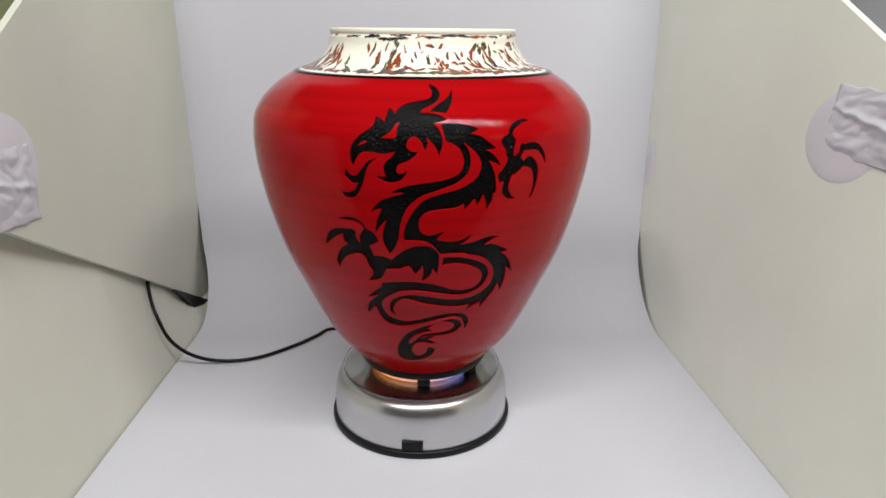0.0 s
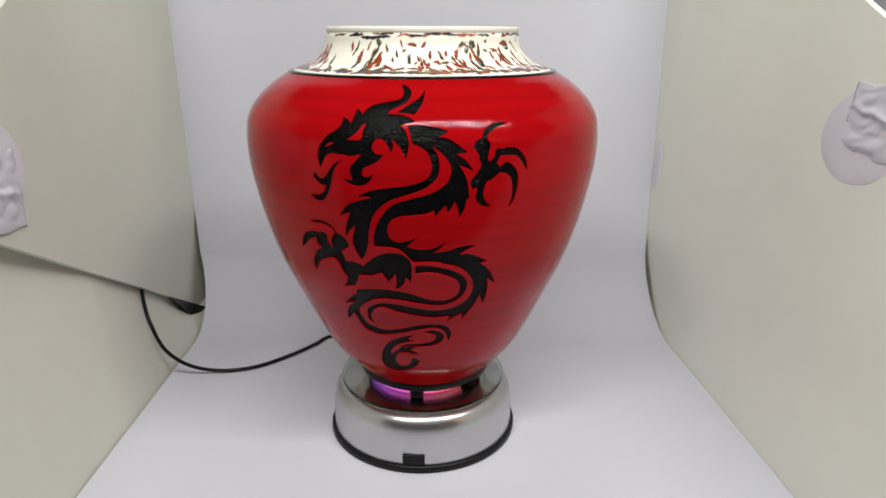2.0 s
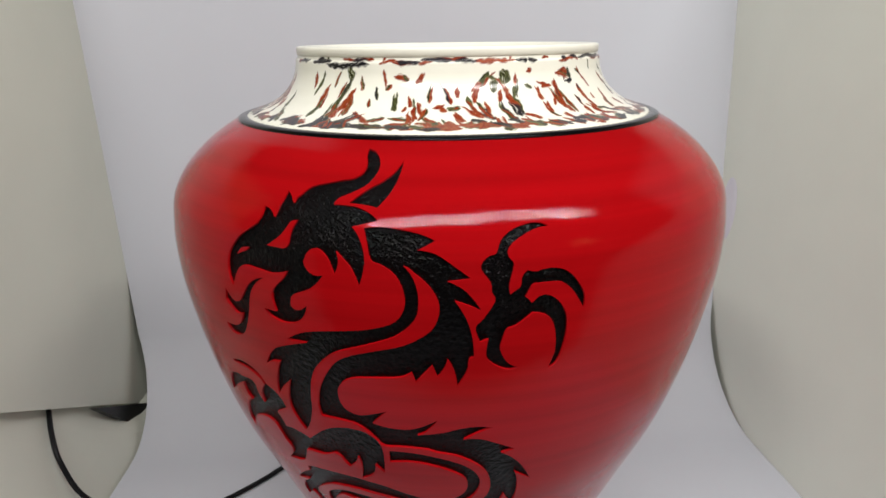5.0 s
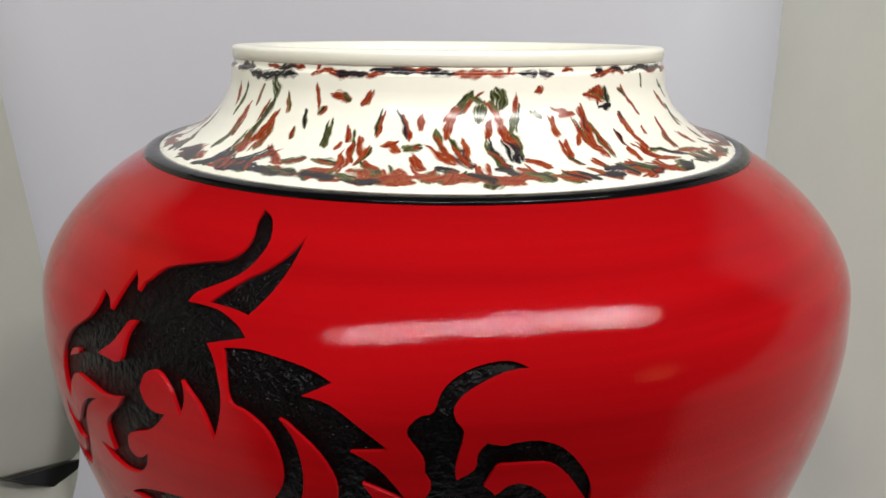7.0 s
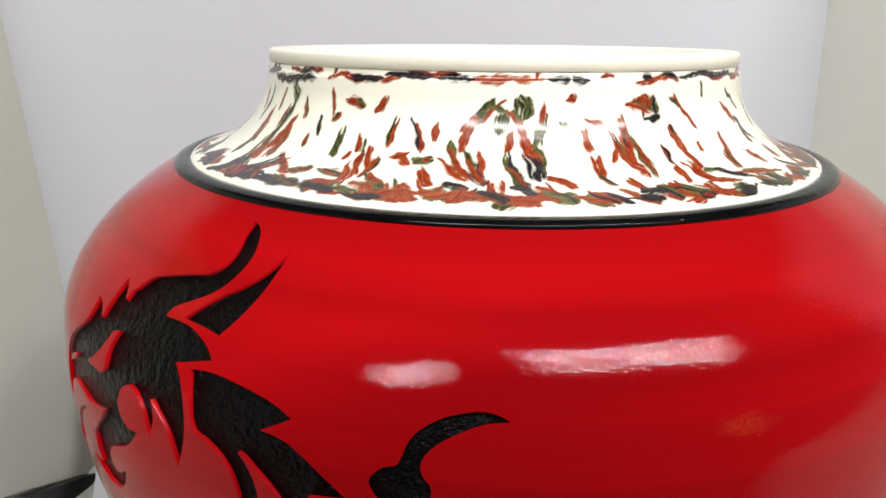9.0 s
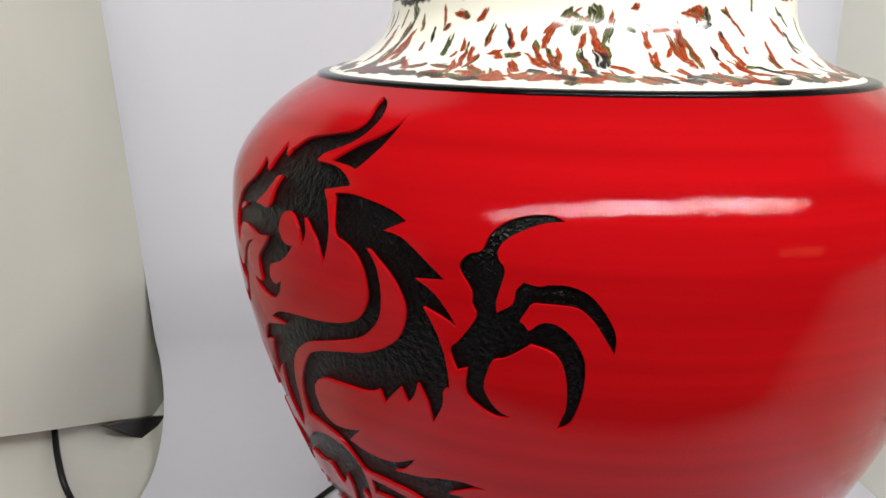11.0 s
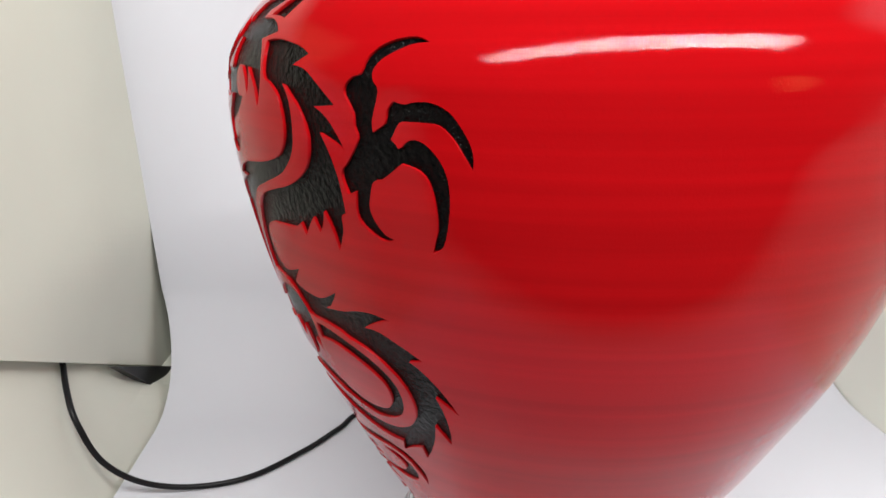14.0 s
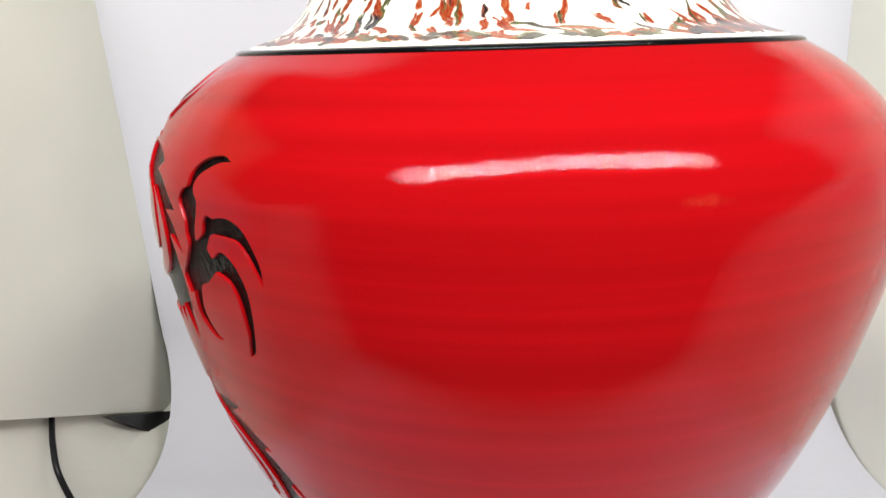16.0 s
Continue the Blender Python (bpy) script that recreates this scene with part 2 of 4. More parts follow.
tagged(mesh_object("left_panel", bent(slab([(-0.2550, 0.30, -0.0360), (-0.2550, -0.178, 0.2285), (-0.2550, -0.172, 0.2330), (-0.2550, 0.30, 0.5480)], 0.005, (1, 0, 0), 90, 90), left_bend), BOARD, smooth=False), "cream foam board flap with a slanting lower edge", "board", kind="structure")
# the right panel's brighter light is painted in by the lightened cream
tagged(mesh_object("right_panel", bent(slab([(0.2425, 0.34, -0.002), (0.2636, -0.30, -0.002), (0.3197, -0.30, 0.172), (0.2565, 0.34, 0.52)], 0.005, (-1, 0, 0), 90, 90), right_bend), LIT_BOARD, smooth=False), "cream foam board side panel with a slanting top edge", "board", kind="structure")
tagged(mesh_object("outer_board", slab([(0.37, 0.50, -0.03), (0.37, -0.05, -0.03), (0.66, -0.05, 0.75), (0.66, 0.50, 0.75)], 0.01, (-0.937, 0, 0.349), 2, 2), PAPER), "white board standing outside the box", "board", kind="structure")
tagged(mesh_object("outer_board", slab([(-0.39, 0.50, -0.03), (-0.39, -0.05, -0.03), (-0.68, -0.05, 0.75), (-0.68, 0.50, 0.75)], 0.01, (0.937, 0, 0.349), 2, 2), OLIVE), "olive board standing outside the box", "board", kind="structure")


def wedge(points, depth):
    """A small prism over a triangle in the plane of y and z."""
    bm = bmesh.new()
    x = points[0][0]
    front = [bm.verts.new((x, y, z)) for _, y, z in points]
    back = [bm.verts.new((x + depth, y, z)) for _, y, z in points]
    bm.faces.new(front)
    bm.faces.new(back[::-1])
    for i in range(3):
        j = (i + 1) % 3
        bm.faces.new((front[j], front[i], back[i], back[j]))
    bmesh.ops.recalc_face_normals(bm, faces=bm.faces)
    return bm


tagged(mesh_object("foam_wedge", wedge([(-0.2490, 0.133, 0.0545), (-0.2490, 0.275, -0.0220), (-0.2490, 0.184, 0.0095)], -0.0055), PLASTIC), "black foam wedge in the gap under the cream flap", "wedge")
tagged(mesh_object("foam_wedge", wedge([(0.2520, 0.232, 0.024), (0.2520, 0.191, 0.0325), (0.2520, 0.211, 0.013)], 0.003), PLASTIC), "small black foam wedge between paper and board", "wedge")


# ---------------------------------------------------------------- tape and glue on the boards
def tape_piece(y0, y1, z0, z1, x_of, out, seed, crease):
    """A crumpled strip of tape over a board; out is the side it faces."""
    bm = bmesh.new()
    ny, nz = 56, 44
    def lift(u, v):
        n = abs(noise.noise(Vector((u * 2.2 + seed, v * 3.1, seed)))) + 0.5 * abs(noise.noise(Vector((u * 6 + v * 3, v * 5, seed + 4))))
        edge = min(1, 7 * min(u, 1 - u, v, 1 - v))
        ridge = math.exp(-((v - 0.55 - 0.25 * (u - 0.5) * crease) / 0.05) ** 2)
        return 0.0006 + (0.0045 * n + 0.0022 * ridge) * (0.25 + 0.75 * edge)
    grids = []
    for back in (0, 1):
        grid = []
        for i in range(ny + 1):
            row = []
            for j in range(nz + 1):
                u, v = i / ny, j / nz
                y = y0 + (y1 - y0) * u + 0.0012 * noise.noise(Vector((v * 9, seed, 2)))
                z = z0 + (z1 - z0) * v + 0.0012 * noise.noise(Vector((u * 9, seed, 7))) + 0.004 * (u - 0.5) * crease
                row.append(bm.verts.new((x_of(y, z) + out * (lift(u, v) - 0.0004 * back), y, z)))
            grid.append(row)
        grids.append(grid)
    for back, g in enumerate(grids):
        for i in range(ny):
            for j in range(nz):
                bm.faces.new([g[i][j], g[i + 1][j], g[i + 1][j + 1], g[i][j + 1]])
    f, k = grids
    rim = [(i, 0) for i in range(ny)] + [(ny, j) for j in range(nz)] + [(i, nz) for i in range(ny, 0, -1)] + [(0, j) for j in range(nz, 0, -1)]
    for (i, j), (p, q) in zip(rim, rim[1:] + rim[:1]):
        bm.faces.new((f[p][q], f[i][j], k[i][j], k[p][q]))
    bmesh.ops.recalc_face_normals(bm, faces=bm.faces)
    return bm


def glue_spot(cy, cz, ry, rz, x_of, out):
    """A flat dried blob on a board."""
    bm = bmesh.new()
    rings, steps = [0.0, 0.5, 0.8, 0.93, 1.0], 48
    rows = []
    for r in rings:
        rows.append([bm.verts.new((x_of(cy + ry * r * math.cos(a), cz + rz * r * math.sin(a)) + out * (0.0011 * (1 - r ** 6) + 0.0001),
                                   cy + ry * r * math.cos(a), cz + rz * r * math.sin(a))) for a in [k * math.tau / steps for k in range(steps)]])
    for a, b in zip(rows, rows[1:]):
        for k in range(steps):
            j = (k + 1) % steps
            bm.faces.new((a[k], a[j], b[j], b[k]))
    bmesh.ops.remove_doubles(bm, verts=bm.verts, dist=1e-6)
    bmesh.ops.recalc_face_normals(bm, faces=bm.faces)
    return bm


def on_left(y, z):
    return -0.2550 + left_bend(y, z)


def on_right(y, z):
    u = (0.34 - y) / 0.64
    v = z / (0.52 * (1 - u) + 0.172 * u)
    return 0.2425 + 0.0211 * u + v * ((1 - u) * 0.014 + u * 0.0561) + right_bend(y, z)


tagged(mesh_object("glue_spot", glue_spot(-0.096, 0.222, 0.042, 0.036, on_left, 1), GLUE, smooth=True), "pale dried glue blob under silver tape", "glue")
tagged(mesh_object("tape", tape_piece(-0.135, -0.063, 0.186, 0.236, on_left, 1, 3.3, -1.0), TAPE, smooth=True), "crumpled silver tape on the cream flap", "tape")
tagged(mesh_object("glue_spot", glue_spot(-0.052, 0.240, 0.036, 0.031, on_right, -1), GLUE, smooth=True), "round pale glue blob on the cream board", "glue")
tagged(mesh_object("glue_spot", glue_spot(0.210, 0.172, 0.011, 0.026, on_right, -1), GLUE, smooth=True), "small pale glue blob beside the paper edge", "glue")
tagged(mesh_object("tape", tape_piece(-0.125, -0.036, 0.226, 0.272, on_right, -1, 8.1, 1.0), TAPE, smooth=True), "creased silver tape over the glue blob", "tape")


# ---------------------------------------------------------------- cable
def tube(points, radius, steps=10, fine=8):
    """A round cable through the points."""
    pts = [Vector(p) for p in points]
    line = []
    for i in range(len(pts) - 1):
        p0, p1, p2, p3 = pts[max(0, i - 1)], pts[i], pts[i + 1], pts[min(len(pts) - 1, i + 2)]
        for k in range(fine):
            s = k / fine
            line.append(0.5 * (2 * p1 + (p2 - p0) * s + (2 * p0 - 5 * p1 + 4 * p2 - p3) * s * s + (3 * p1 - p0 - 3 * p2 + p3) * s ** 3))
    line.append(pts[-1])
    bm = bmesh.new()
    rows = []
    for i, p in enumerate(line):
        along = (line[min(i + 1, len(line) - 1)] - line[max(i - 1, 0)]).normalized()
        side = along.cross(Vector((0, 0, 1)) if abs(along.z) < 0.95 else Vector((1, 0, 0))).normalized()
        up = side.cross(along)
        rows.append([bm.verts.new(p + radius * (side * math.cos(k * math.tau / steps) + up * math.sin(k * math.tau / steps))) for k in range(steps)])
    for a, b in zip(rows, rows[1:]):
        for k in range(steps):
            bm.faces.new((a[k], a[(k + 1) % steps], b[(k + 1) % steps], b[k]))
    bm.faces.new(rows[0][::-1])
    bm.faces.new(rows[-1])
    bmesh.ops.recalc_face_normals(bm, faces=bm.faces)
    return bm


CABLE = [(-0.2665, 0.112, 0.104), (-0.2640, 0.102, 0.091), (-0.2590, 0.093, 0.079), (-0.2520, 0.079, 0.068), (-0.2440, 0.068, 0.055), (-0.2335, 0.066, 0.031), (-0.2160, 0.071, 0.0125),
         (-0.1900, 0.078, 0.0030), (-0.1590, 0.087, 0.0022), (-0.1300, 0.112, 0.0022), (-0.1110, 0.135, 0.0022), (-0.0970, 0.152, 0.0022), (-0.060, 0.140, 0.0022), (-0.030, 0.090, 0.004), (-0.024, 0.0705, 0.010)]
tagged(mesh_object("power_cable", tube(CABLE, 0.0017), PLASTIC, smooth=True), "thin black power cable lying on the paper", "cable")

# ---------------------------------------------------------------- turntable
def turntable():
    top = tagged(new("turntable"), "silver display turntable with a black base ring and a glass top", "turntable")
    mesh_object("base_ring", lathe([(0, 0), (0.0722, 0), (0.0738, 0.001), (0.0738, 0.0045), (0.0724, 0.0058), (0.066, 0.006)]), PLASTIC, top, "black plastic base ring", True)
    mesh_object("housing", lathe([(0.0712, 0.0058), (0.0710, 0.018), (0.0705, 0.026), (0.0697, 0.032), (0.0684, 0.0364), (0.0666, 0.0396), (0.0645, 0.0414), (0.062, 0.0420), (0.0, 0.0420)]), SILVER, top, "brushed silver drum", True)
    switch = mesh_object("switch", box(-0.0137, 0.0023, -0.0724, -0.0690, 0.0062, 0.0142), PLASTIC, top, "black rocker switch")
    rocker = box(-0.0125, 0.0011, -0.0730, -0.0720, 0.0072, 0.0132)
    for v in rocker.verts:
        if v.co.y < -0.0725 and v.co.z > 0.012:
            v.co.y += 0.0004
    mesh_object("rocker", rocker, PLASTIC, switch)
    mesh_object("mirror", lathe([(0.0, 0.0432), (0.0622, 0.0432), (0.0626, 0.0428), (0.0626, 0.0421)]), MIRROR, top, "dark tinted mirror", True)
    glass = mesh_object("glass_plate", lathe([(0.0, 0.0438), (0.0636, 0.0438), (0.0641, 0.0444), (0.0641, 0.0456), (0.0636, 0.0462), (0.0, 0.0462)]), GLASS, top, "round clear glass plate")
    glass.visible_shadow = False
    return top


table = turntable()
light_ring = mesh_object("light_ring", lathe([(0.036, 0.0466), (0.0405, 0.0466), (0.0412, 0.0475), (0.0412, 0.0522), (0.036, 0.0528)]), COLOURS, table, "glowing ring that shifts through colours", True)

# ---------------------------------------------------------------- vase
PROFILE = [(0.0585, 0.0495), (0.065, 0.0558), (0.08, 0.0692), (0.10, 0.0806), (0.125, 0.0924), (0.15, 0.1037), (0.175, 0.1120), (0.20, 0.1181), (0.22, 0.1215),
           (0.24, 0.1219), (0.252, 0.1197), (0.262, 0.1133), (0.270, 0.1050), (0.2745, 0.0988), (0.2784, 0.0921)]
HEIGHTS = np.array([p[0] for p in PROFILE])
RADII = np.array([p[1] for p in PROFILE])
SLOPES = np.gradient(RADII, HEIGHTS)
UNIT = 0.11            # metres of motif to one radian of the vase
DEEP = 0.0009          # how deep the motif is carved


def radius_at(z):
    """Radius and slope of the vase at a height."""
    i = int(np.clip(np.searchsorted(HEIGHTS, z) - 1, 0, len(HEIGHTS) - 2))
    h = HEIGHTS[i + 1] - HEIGHTS[i]
    s = (z - HEIGHTS[i]) / h
    a, b, m, n = RADII[i], RADII[i + 1], SLOPES[i], SLOPES[i + 1]
    r = (2 * s ** 3 - 3 * s ** 2 + 1) * a + (s ** 3 - 2 * s ** 2 + s) * h * m + (3 * s ** 2 - 2 * s ** 3) * b + (s ** 3 - s ** 2) * h * n
    d = ((6 * s ** 2 - 6 * s) * a + (6 * s - 6 * s ** 2) * b) / h + (3 * s ** 2 - 4 * s + 1) * m + (3 * s ** 2 - 2 * s) * n
    return float(r), float(d)


def on_vase(angle, z, sink=0.0):
    """Place and normal on the vase; angle 0 faces the front."""
    r, d = radius_at(z)
    out = Vector((math.sin(angle), -math.cos(angle), -d)).normalized()
    return Vector((r * math.sin(angle), -r * math.cos(angle), z)) - out * sink, out


# the carved motif, stroke by stroke, in millimetres along and up the vase
CREST = [(4.8, 276.3), (8.9, 275.0), (11.3, 272.2), (10.6, 269.2), (8.1, 266.6), (4.0, 264.6), (0.6, 263.1), (-0.6, 261.4), (3.6, 261.4), (7.4, 261.0),
         (11.6, 259.5), (14.1, 257.7), (10.8, 256.9), (6.6, 255.8), (9.4, 252.5), (11.0, 247.9), (10.8, 243.4), (9.4, 238.0), (7.9, 241.7), (6.3, 244.6),
         (2.6, 248.5), (3.3, 244.9), (2.0, 241.0), (1.0, 243.5), (0.1, 245.7), (-2.1, 248.2), (-4.3, 248.8), (-6.5, 247.3), (-7.8, 244.3), (-10.3, 240.7),
         (-14.3, 250.6), (-14.6, 260.9), (-13.2, 263.2), (-10.4, 265.6), (-4.6, 267.0), (0.0, 267.9), (3.5, 268.5), (6.0, 270.2), (6.4, 272.4), (5.0, 274.7)]
FACE = [(-14.6, 260.9), (-9.0, 257.7), (-7.0, 248.4), (-7.8, 244.3), (-6.4, 241.4), (-4.2, 240.2), (-1.6, 240.4), (-3.6, 237.7), (-6.5, 235.2), (-10.0, 233.5),
        (-12.3, 232.1), (-13.0, 228.8), (-11.7, 227.5), (-9.6, 227.7), (-7.4, 229.6), (-8.5, 226.1), (-11.5, 223.0), (-15.2, 221.9), (-18.6, 222.2), (-21.7, 223.5),
        (-23.8, 225.5), (-18.8, 225.4), (-19.7, 229.1), (-19.5, 232.3), (-17.6, 234.9), (-15.2, 237.3), (-13.5, 240.2), (-19.2, 238.7), (-24.3, 239.2), (-29.5, 239.5),
        (-31.7, 238.8), (-33.7, 236.6), (-36.5, 230.7), (-38.0, 234.0), (-38.3, 238.9), (-37.4, 242.6), (-35.1, 246.0), (-32.5, 249.0), (-29.3, 251.4), (-26.6, 253.6),
        (-25.3, 256.3), (-25.3, 259.0), (-22.3, 258.2), (-20.1, 256.4), (-19.0, 261.7), (-18.5, 264.0), (-16.2, 262.5)]
EYE = [(-11.5, 256.3), (-13.5, 255.6), (-14.7, 253.6), (-16.7, 250.9), (-21.0, 247.6), (-16.9, 247.5), (-14.5, 247.5), (-13.2, 248.9), (-13.0, 251.8), (-12.5, 254.1)]
NOSTRIL = [(-28.7, 245.7), (-31.7, 244.9), (-33.4, 242.6), (-31.7, 243.5), (-29.5, 244.5)]
HORN = [(19.4, 273.8), (18.6, 268.9), (16.6, 264.9), (13.4, 261.1), (9.6, 261.7), (4.1, 262.0), (6.3, 263.8), (10.0, 266.3), (13.3, 267.9), (16.6, 270.3)]
TONGUE = [(-22.5, 236.5), (-25.7, 234.2), (-28.1, 231.0), (-29.5, 227.2), (-30.7, 222.5), (-33.0, 216.8), (-35.5, 212.9), (-39.1, 210.8), (-42.9, 211.3), (-45.1, 214.5),
          (-41.4, 214.4), (-37.7, 215.4), (-35.4, 218.0), (-34.3, 220.8), (-37.1, 220.3), (-39.8, 222.2), (-42.0, 224.4), (-41.0, 229.0), (-39.4, 226.7), (-37.2, 225.0),
          (-34.8, 225.4), (-32.4, 228.3), (-29.8, 232.2), (-26.4, 235.1)]
LEG = [(13.7, 246.2), (18.8, 243.1), (21.5, 238.6), (22.3, 232.9), (20.4, 228.1), (16.6, 225.4), (9.3, 223.2), (-3.9, 221.0), (-10.9, 219.0), (-16.4, 215.5),
       (-9.4, 215.6), (-14.4, 213.9), (-21.1, 211.1), (-25.1, 207.6), (-28.5, 202.3), (-25.2, 204.3), (-21.9, 204.9), (-24.0, 200.6), (-26.1, 194.4), (-27.0, 188.9),
       (-23.7, 193.7), (-19.7, 197.6), (-21.7, 192.3), (-22.9, 186.7), (-22.3, 181.3), (-19.4, 174.7), (-15.8, 179.8), (-13.2, 187.0), (-12.1, 194.0), (-10.1, 201.4),
       (-6.7, 207.6), (-0.4, 213.4), (6.9, 216.5), (13.4, 219.1), (18.7, 221.5), (22.8, 225.0), (25.5, 229.3), (26.1, 235.2), (24.9, 240.9), (22.5, 244.7),
       (18.8, 248.0)]
MANE = [(10.2, 255.6), (15.5, 256.1), (21.8, 255.4), (27.0, 254.3), (30.9, 252.6), (25.9, 249.9), (31.0, 248.8), (36.5, 244.7), (40.6, 241.2), (34.2, 240.5),
        (38.5, 237.9), (41.9, 233.6), (43.4, 230.7), (40.3, 232.5), (36.1, 234.3), (38.7, 229.5), (40.5, 224.1), (41.3, 219.0), (41.5, 214.4), (40.0, 213.5),
        (39.6, 209.3), (36.8, 203.2), (35.9, 208.9), (34.0, 213.8), (32.8, 210.1), (30.8, 207.0), (29.4, 211.3), (26.8, 208.1), (24.3, 204.6), (23.2, 208.4),
        (19.5, 206.2), (12.9, 205.4), (5.0, 204.4), (4.9, 213.3), (13.3, 216.1), (19.7, 218.0), (24.9, 220.6), (29.6, 224.5), (31.6, 229.3), (31.6, 234.0),
        (29.0, 239.1), (24.9, 243.1), (21.9, 245.2), (15.2, 245.5), (12.7, 246.8), (11.5, 251.7)]
TORSO = [(7.8, 214.2), (1.0, 210.9), (-3.9, 205.0), (-7.9, 197.5), (-10.1, 189.9), (-9.9, 184.6), (-5.2, 184.6), (-0.2, 184.4), (3.4, 183.5), (6.9, 180.8),
         (9.6, 177.3), (11.9, 174.9), (18.8, 175.2), (28.6, 174.3), (36.2, 171.8), (38.9, 179.8), (32.0, 183.0), (27.3, 181.5), (23.7, 181.6), (26.1, 182.8),
         (28.9, 186.1), (30.5, 188.7), (27.3, 186.7), (23.8, 184.9), (20.2, 184.0), (14.3, 184.1), (8.9, 185.5), (11.7, 188.7), (14.4, 191.5), (8.7, 189.4),
         (4.1, 188.4), (0.4, 190.1), (-1.3, 193.4), (-1.2, 198.6), (1.9, 202.8), (7.3, 204.9)]
TAIL = [(23.7, 181.6), (32.0, 183.0), (36.7, 184.6), (42.6, 185.6), (48.8, 184.7), (45.2, 183.6), (38.9, 179.8), (44.3, 179.7), (51.0, 176.7), (56.7, 173.4),
        (52.1, 172.1), (56.0, 169.3), (60.6, 163.8), (64.9, 155.9), (58.2, 160.8), (60.0, 154.8), (60.5, 147.3), (59.4, 141.2), (55.3, 148.3), (53.5, 141.9),
        (50.1, 135.0), (45.6, 128.7), (45.4, 134.0), (39.4, 131.2), (34.2, 127.7), (36.1, 132.8), (23.5, 132.3), (8.0, 134.9), (-1.2, 137.0), (-7.2, 139.2),
        (-13.6, 139.9), (-18.7, 136.5), (-22.0, 131.4), (-21.2, 127.3), (-19.2, 124.4), (-24.8, 128.0), (-23.6, 136.0), (-19.5, 140.4), (-12.6, 143.3), (-6.1, 143.9),
        (2.9, 143.0), (11.7, 141.1), (20.6, 139.5), (29.5, 139.1), (38.4, 140.7), (44.6, 144.1), (48.6, 149.3), (49.4, 155.9), (47.4, 162.4), (42.9, 167.6),
        (36.2, 171.8), (27.4, 174.3)]
COIL = [(-5.5, 147.1), (-15.2, 145.9), (-23.2, 141.9), (-29.9, 136.2), (-29.8, 130.4), (-26.9, 124.8), (-19.3, 121.8), (-10.0, 120.9), (3.1, 123.7), (13.6, 126.2),
        (23.5, 127.1), (33.4, 125.5), (38.1, 121.1), (39.7, 116.5), (38.1, 110.5), (35.3, 117.3), (31.9, 121.5), (23.4, 123.5), (9.7, 120.9), (-7.2, 117.0),
        (-19.5, 115.5), (-29.2, 117.6), (-33.5, 122.3), (-35.4, 129.8), (-37.5, 130.8), (-43.9, 125.1), (-42.7, 131.0), (-38.1, 136.8), (-31.7, 141.7), (-40.9, 138.7),
        (-32.4, 146.2), (-26.5, 149.5), (-21.0, 148.7), (-8.1, 149.3)]
COIL2 = [(13.0, 172.7), (12.7, 166.8), (21.2, 167.8), (28.8, 166.2), (35.4, 163.2), (39.6, 159.8), (40.8, 155.1), (39.0, 150.4), (34.9, 147.7), (27.9, 146.8),
         (20.8, 148.0), (9.8, 152.2), (1.5, 153.9), (-7.0, 154.7), (-19.5, 153.9), (-27.3, 152.2), (-28.5, 145.1), (-23.2, 141.9), (-15.2, 145.9), (-5.5, 147.1),
         (4.8, 146.0), (12.0, 144.8), (20.7, 143.2), (29.4, 142.4), (38.0, 144.7), (43.4, 149.2), (45.4, 155.6), (44.0, 161.8), (39.1, 166.7), (31.2, 170.4),
         (21.2, 172.7)]
TIP = [(15.8, 120.1), (25.1, 121.7), (31.7, 118.8), (34.1, 114.6), (31.5, 110.0), (23.3, 107.2), (11.9, 106.7), (2.0, 106.0), (-5.5, 103.1), (0.5, 108.2),
       (10.3, 109.4), (19.6, 110.5), (25.5, 112.5), (27.3, 115.3), (25.1, 118.1)]
CURL = [(10.4, 117.9), (1.9, 115.9), (-6.2, 113.1), (-13.5, 108.7), (-19.9, 101.6), (-24.9, 93.6), (-26.1, 86.2), (-22.6, 81.3), (-12.7, 79.6), (-1.3, 81.8),
        (8.4, 86.0), (13.2, 92.2), (11.3, 94.2), (7.2, 95.3), (4.9, 94.5), (4.2, 90.6), (-2.3, 86.7), (-7.6, 87.9), (-10.3, 91.2), (-9.6, 95.0),
        (-5.8, 99.0), (0.9, 100.2), (6.9, 99.0), (13.9, 99.1), (5.6, 103.5), (11.8, 106.2), (4.0, 106.3), (-4.5, 103.8), (-12.0, 98.6), (-13.2, 100.4),
        (-7.2, 106.3), (0.7, 109.6), (9.8, 112.2), (4.4, 113.5)]
HIP = [(-20.0, 169.3), (-13.2, 175.6), (-8.6, 178.9), (-3.1, 180.9), (2.0, 181.2), (6.3, 180.1), (9.5, 177.0), (10.8, 172.9), (10.7, 167.3), (9.9, 160.5),
       (6.8, 164.3), (5.8, 160.1), (3.3, 157.0), (-0.3, 155.1), (0.8, 159.5), (1.1, 163.7), (0.4, 167.0), (-1.1, 163.7), (-4.1, 160.5), (-5.7, 162.7),
       (-7.0, 165.2), (-9.3, 166.1), (-14.1, 163.9), (-18.6, 163.6), (-23.4, 163.2)]
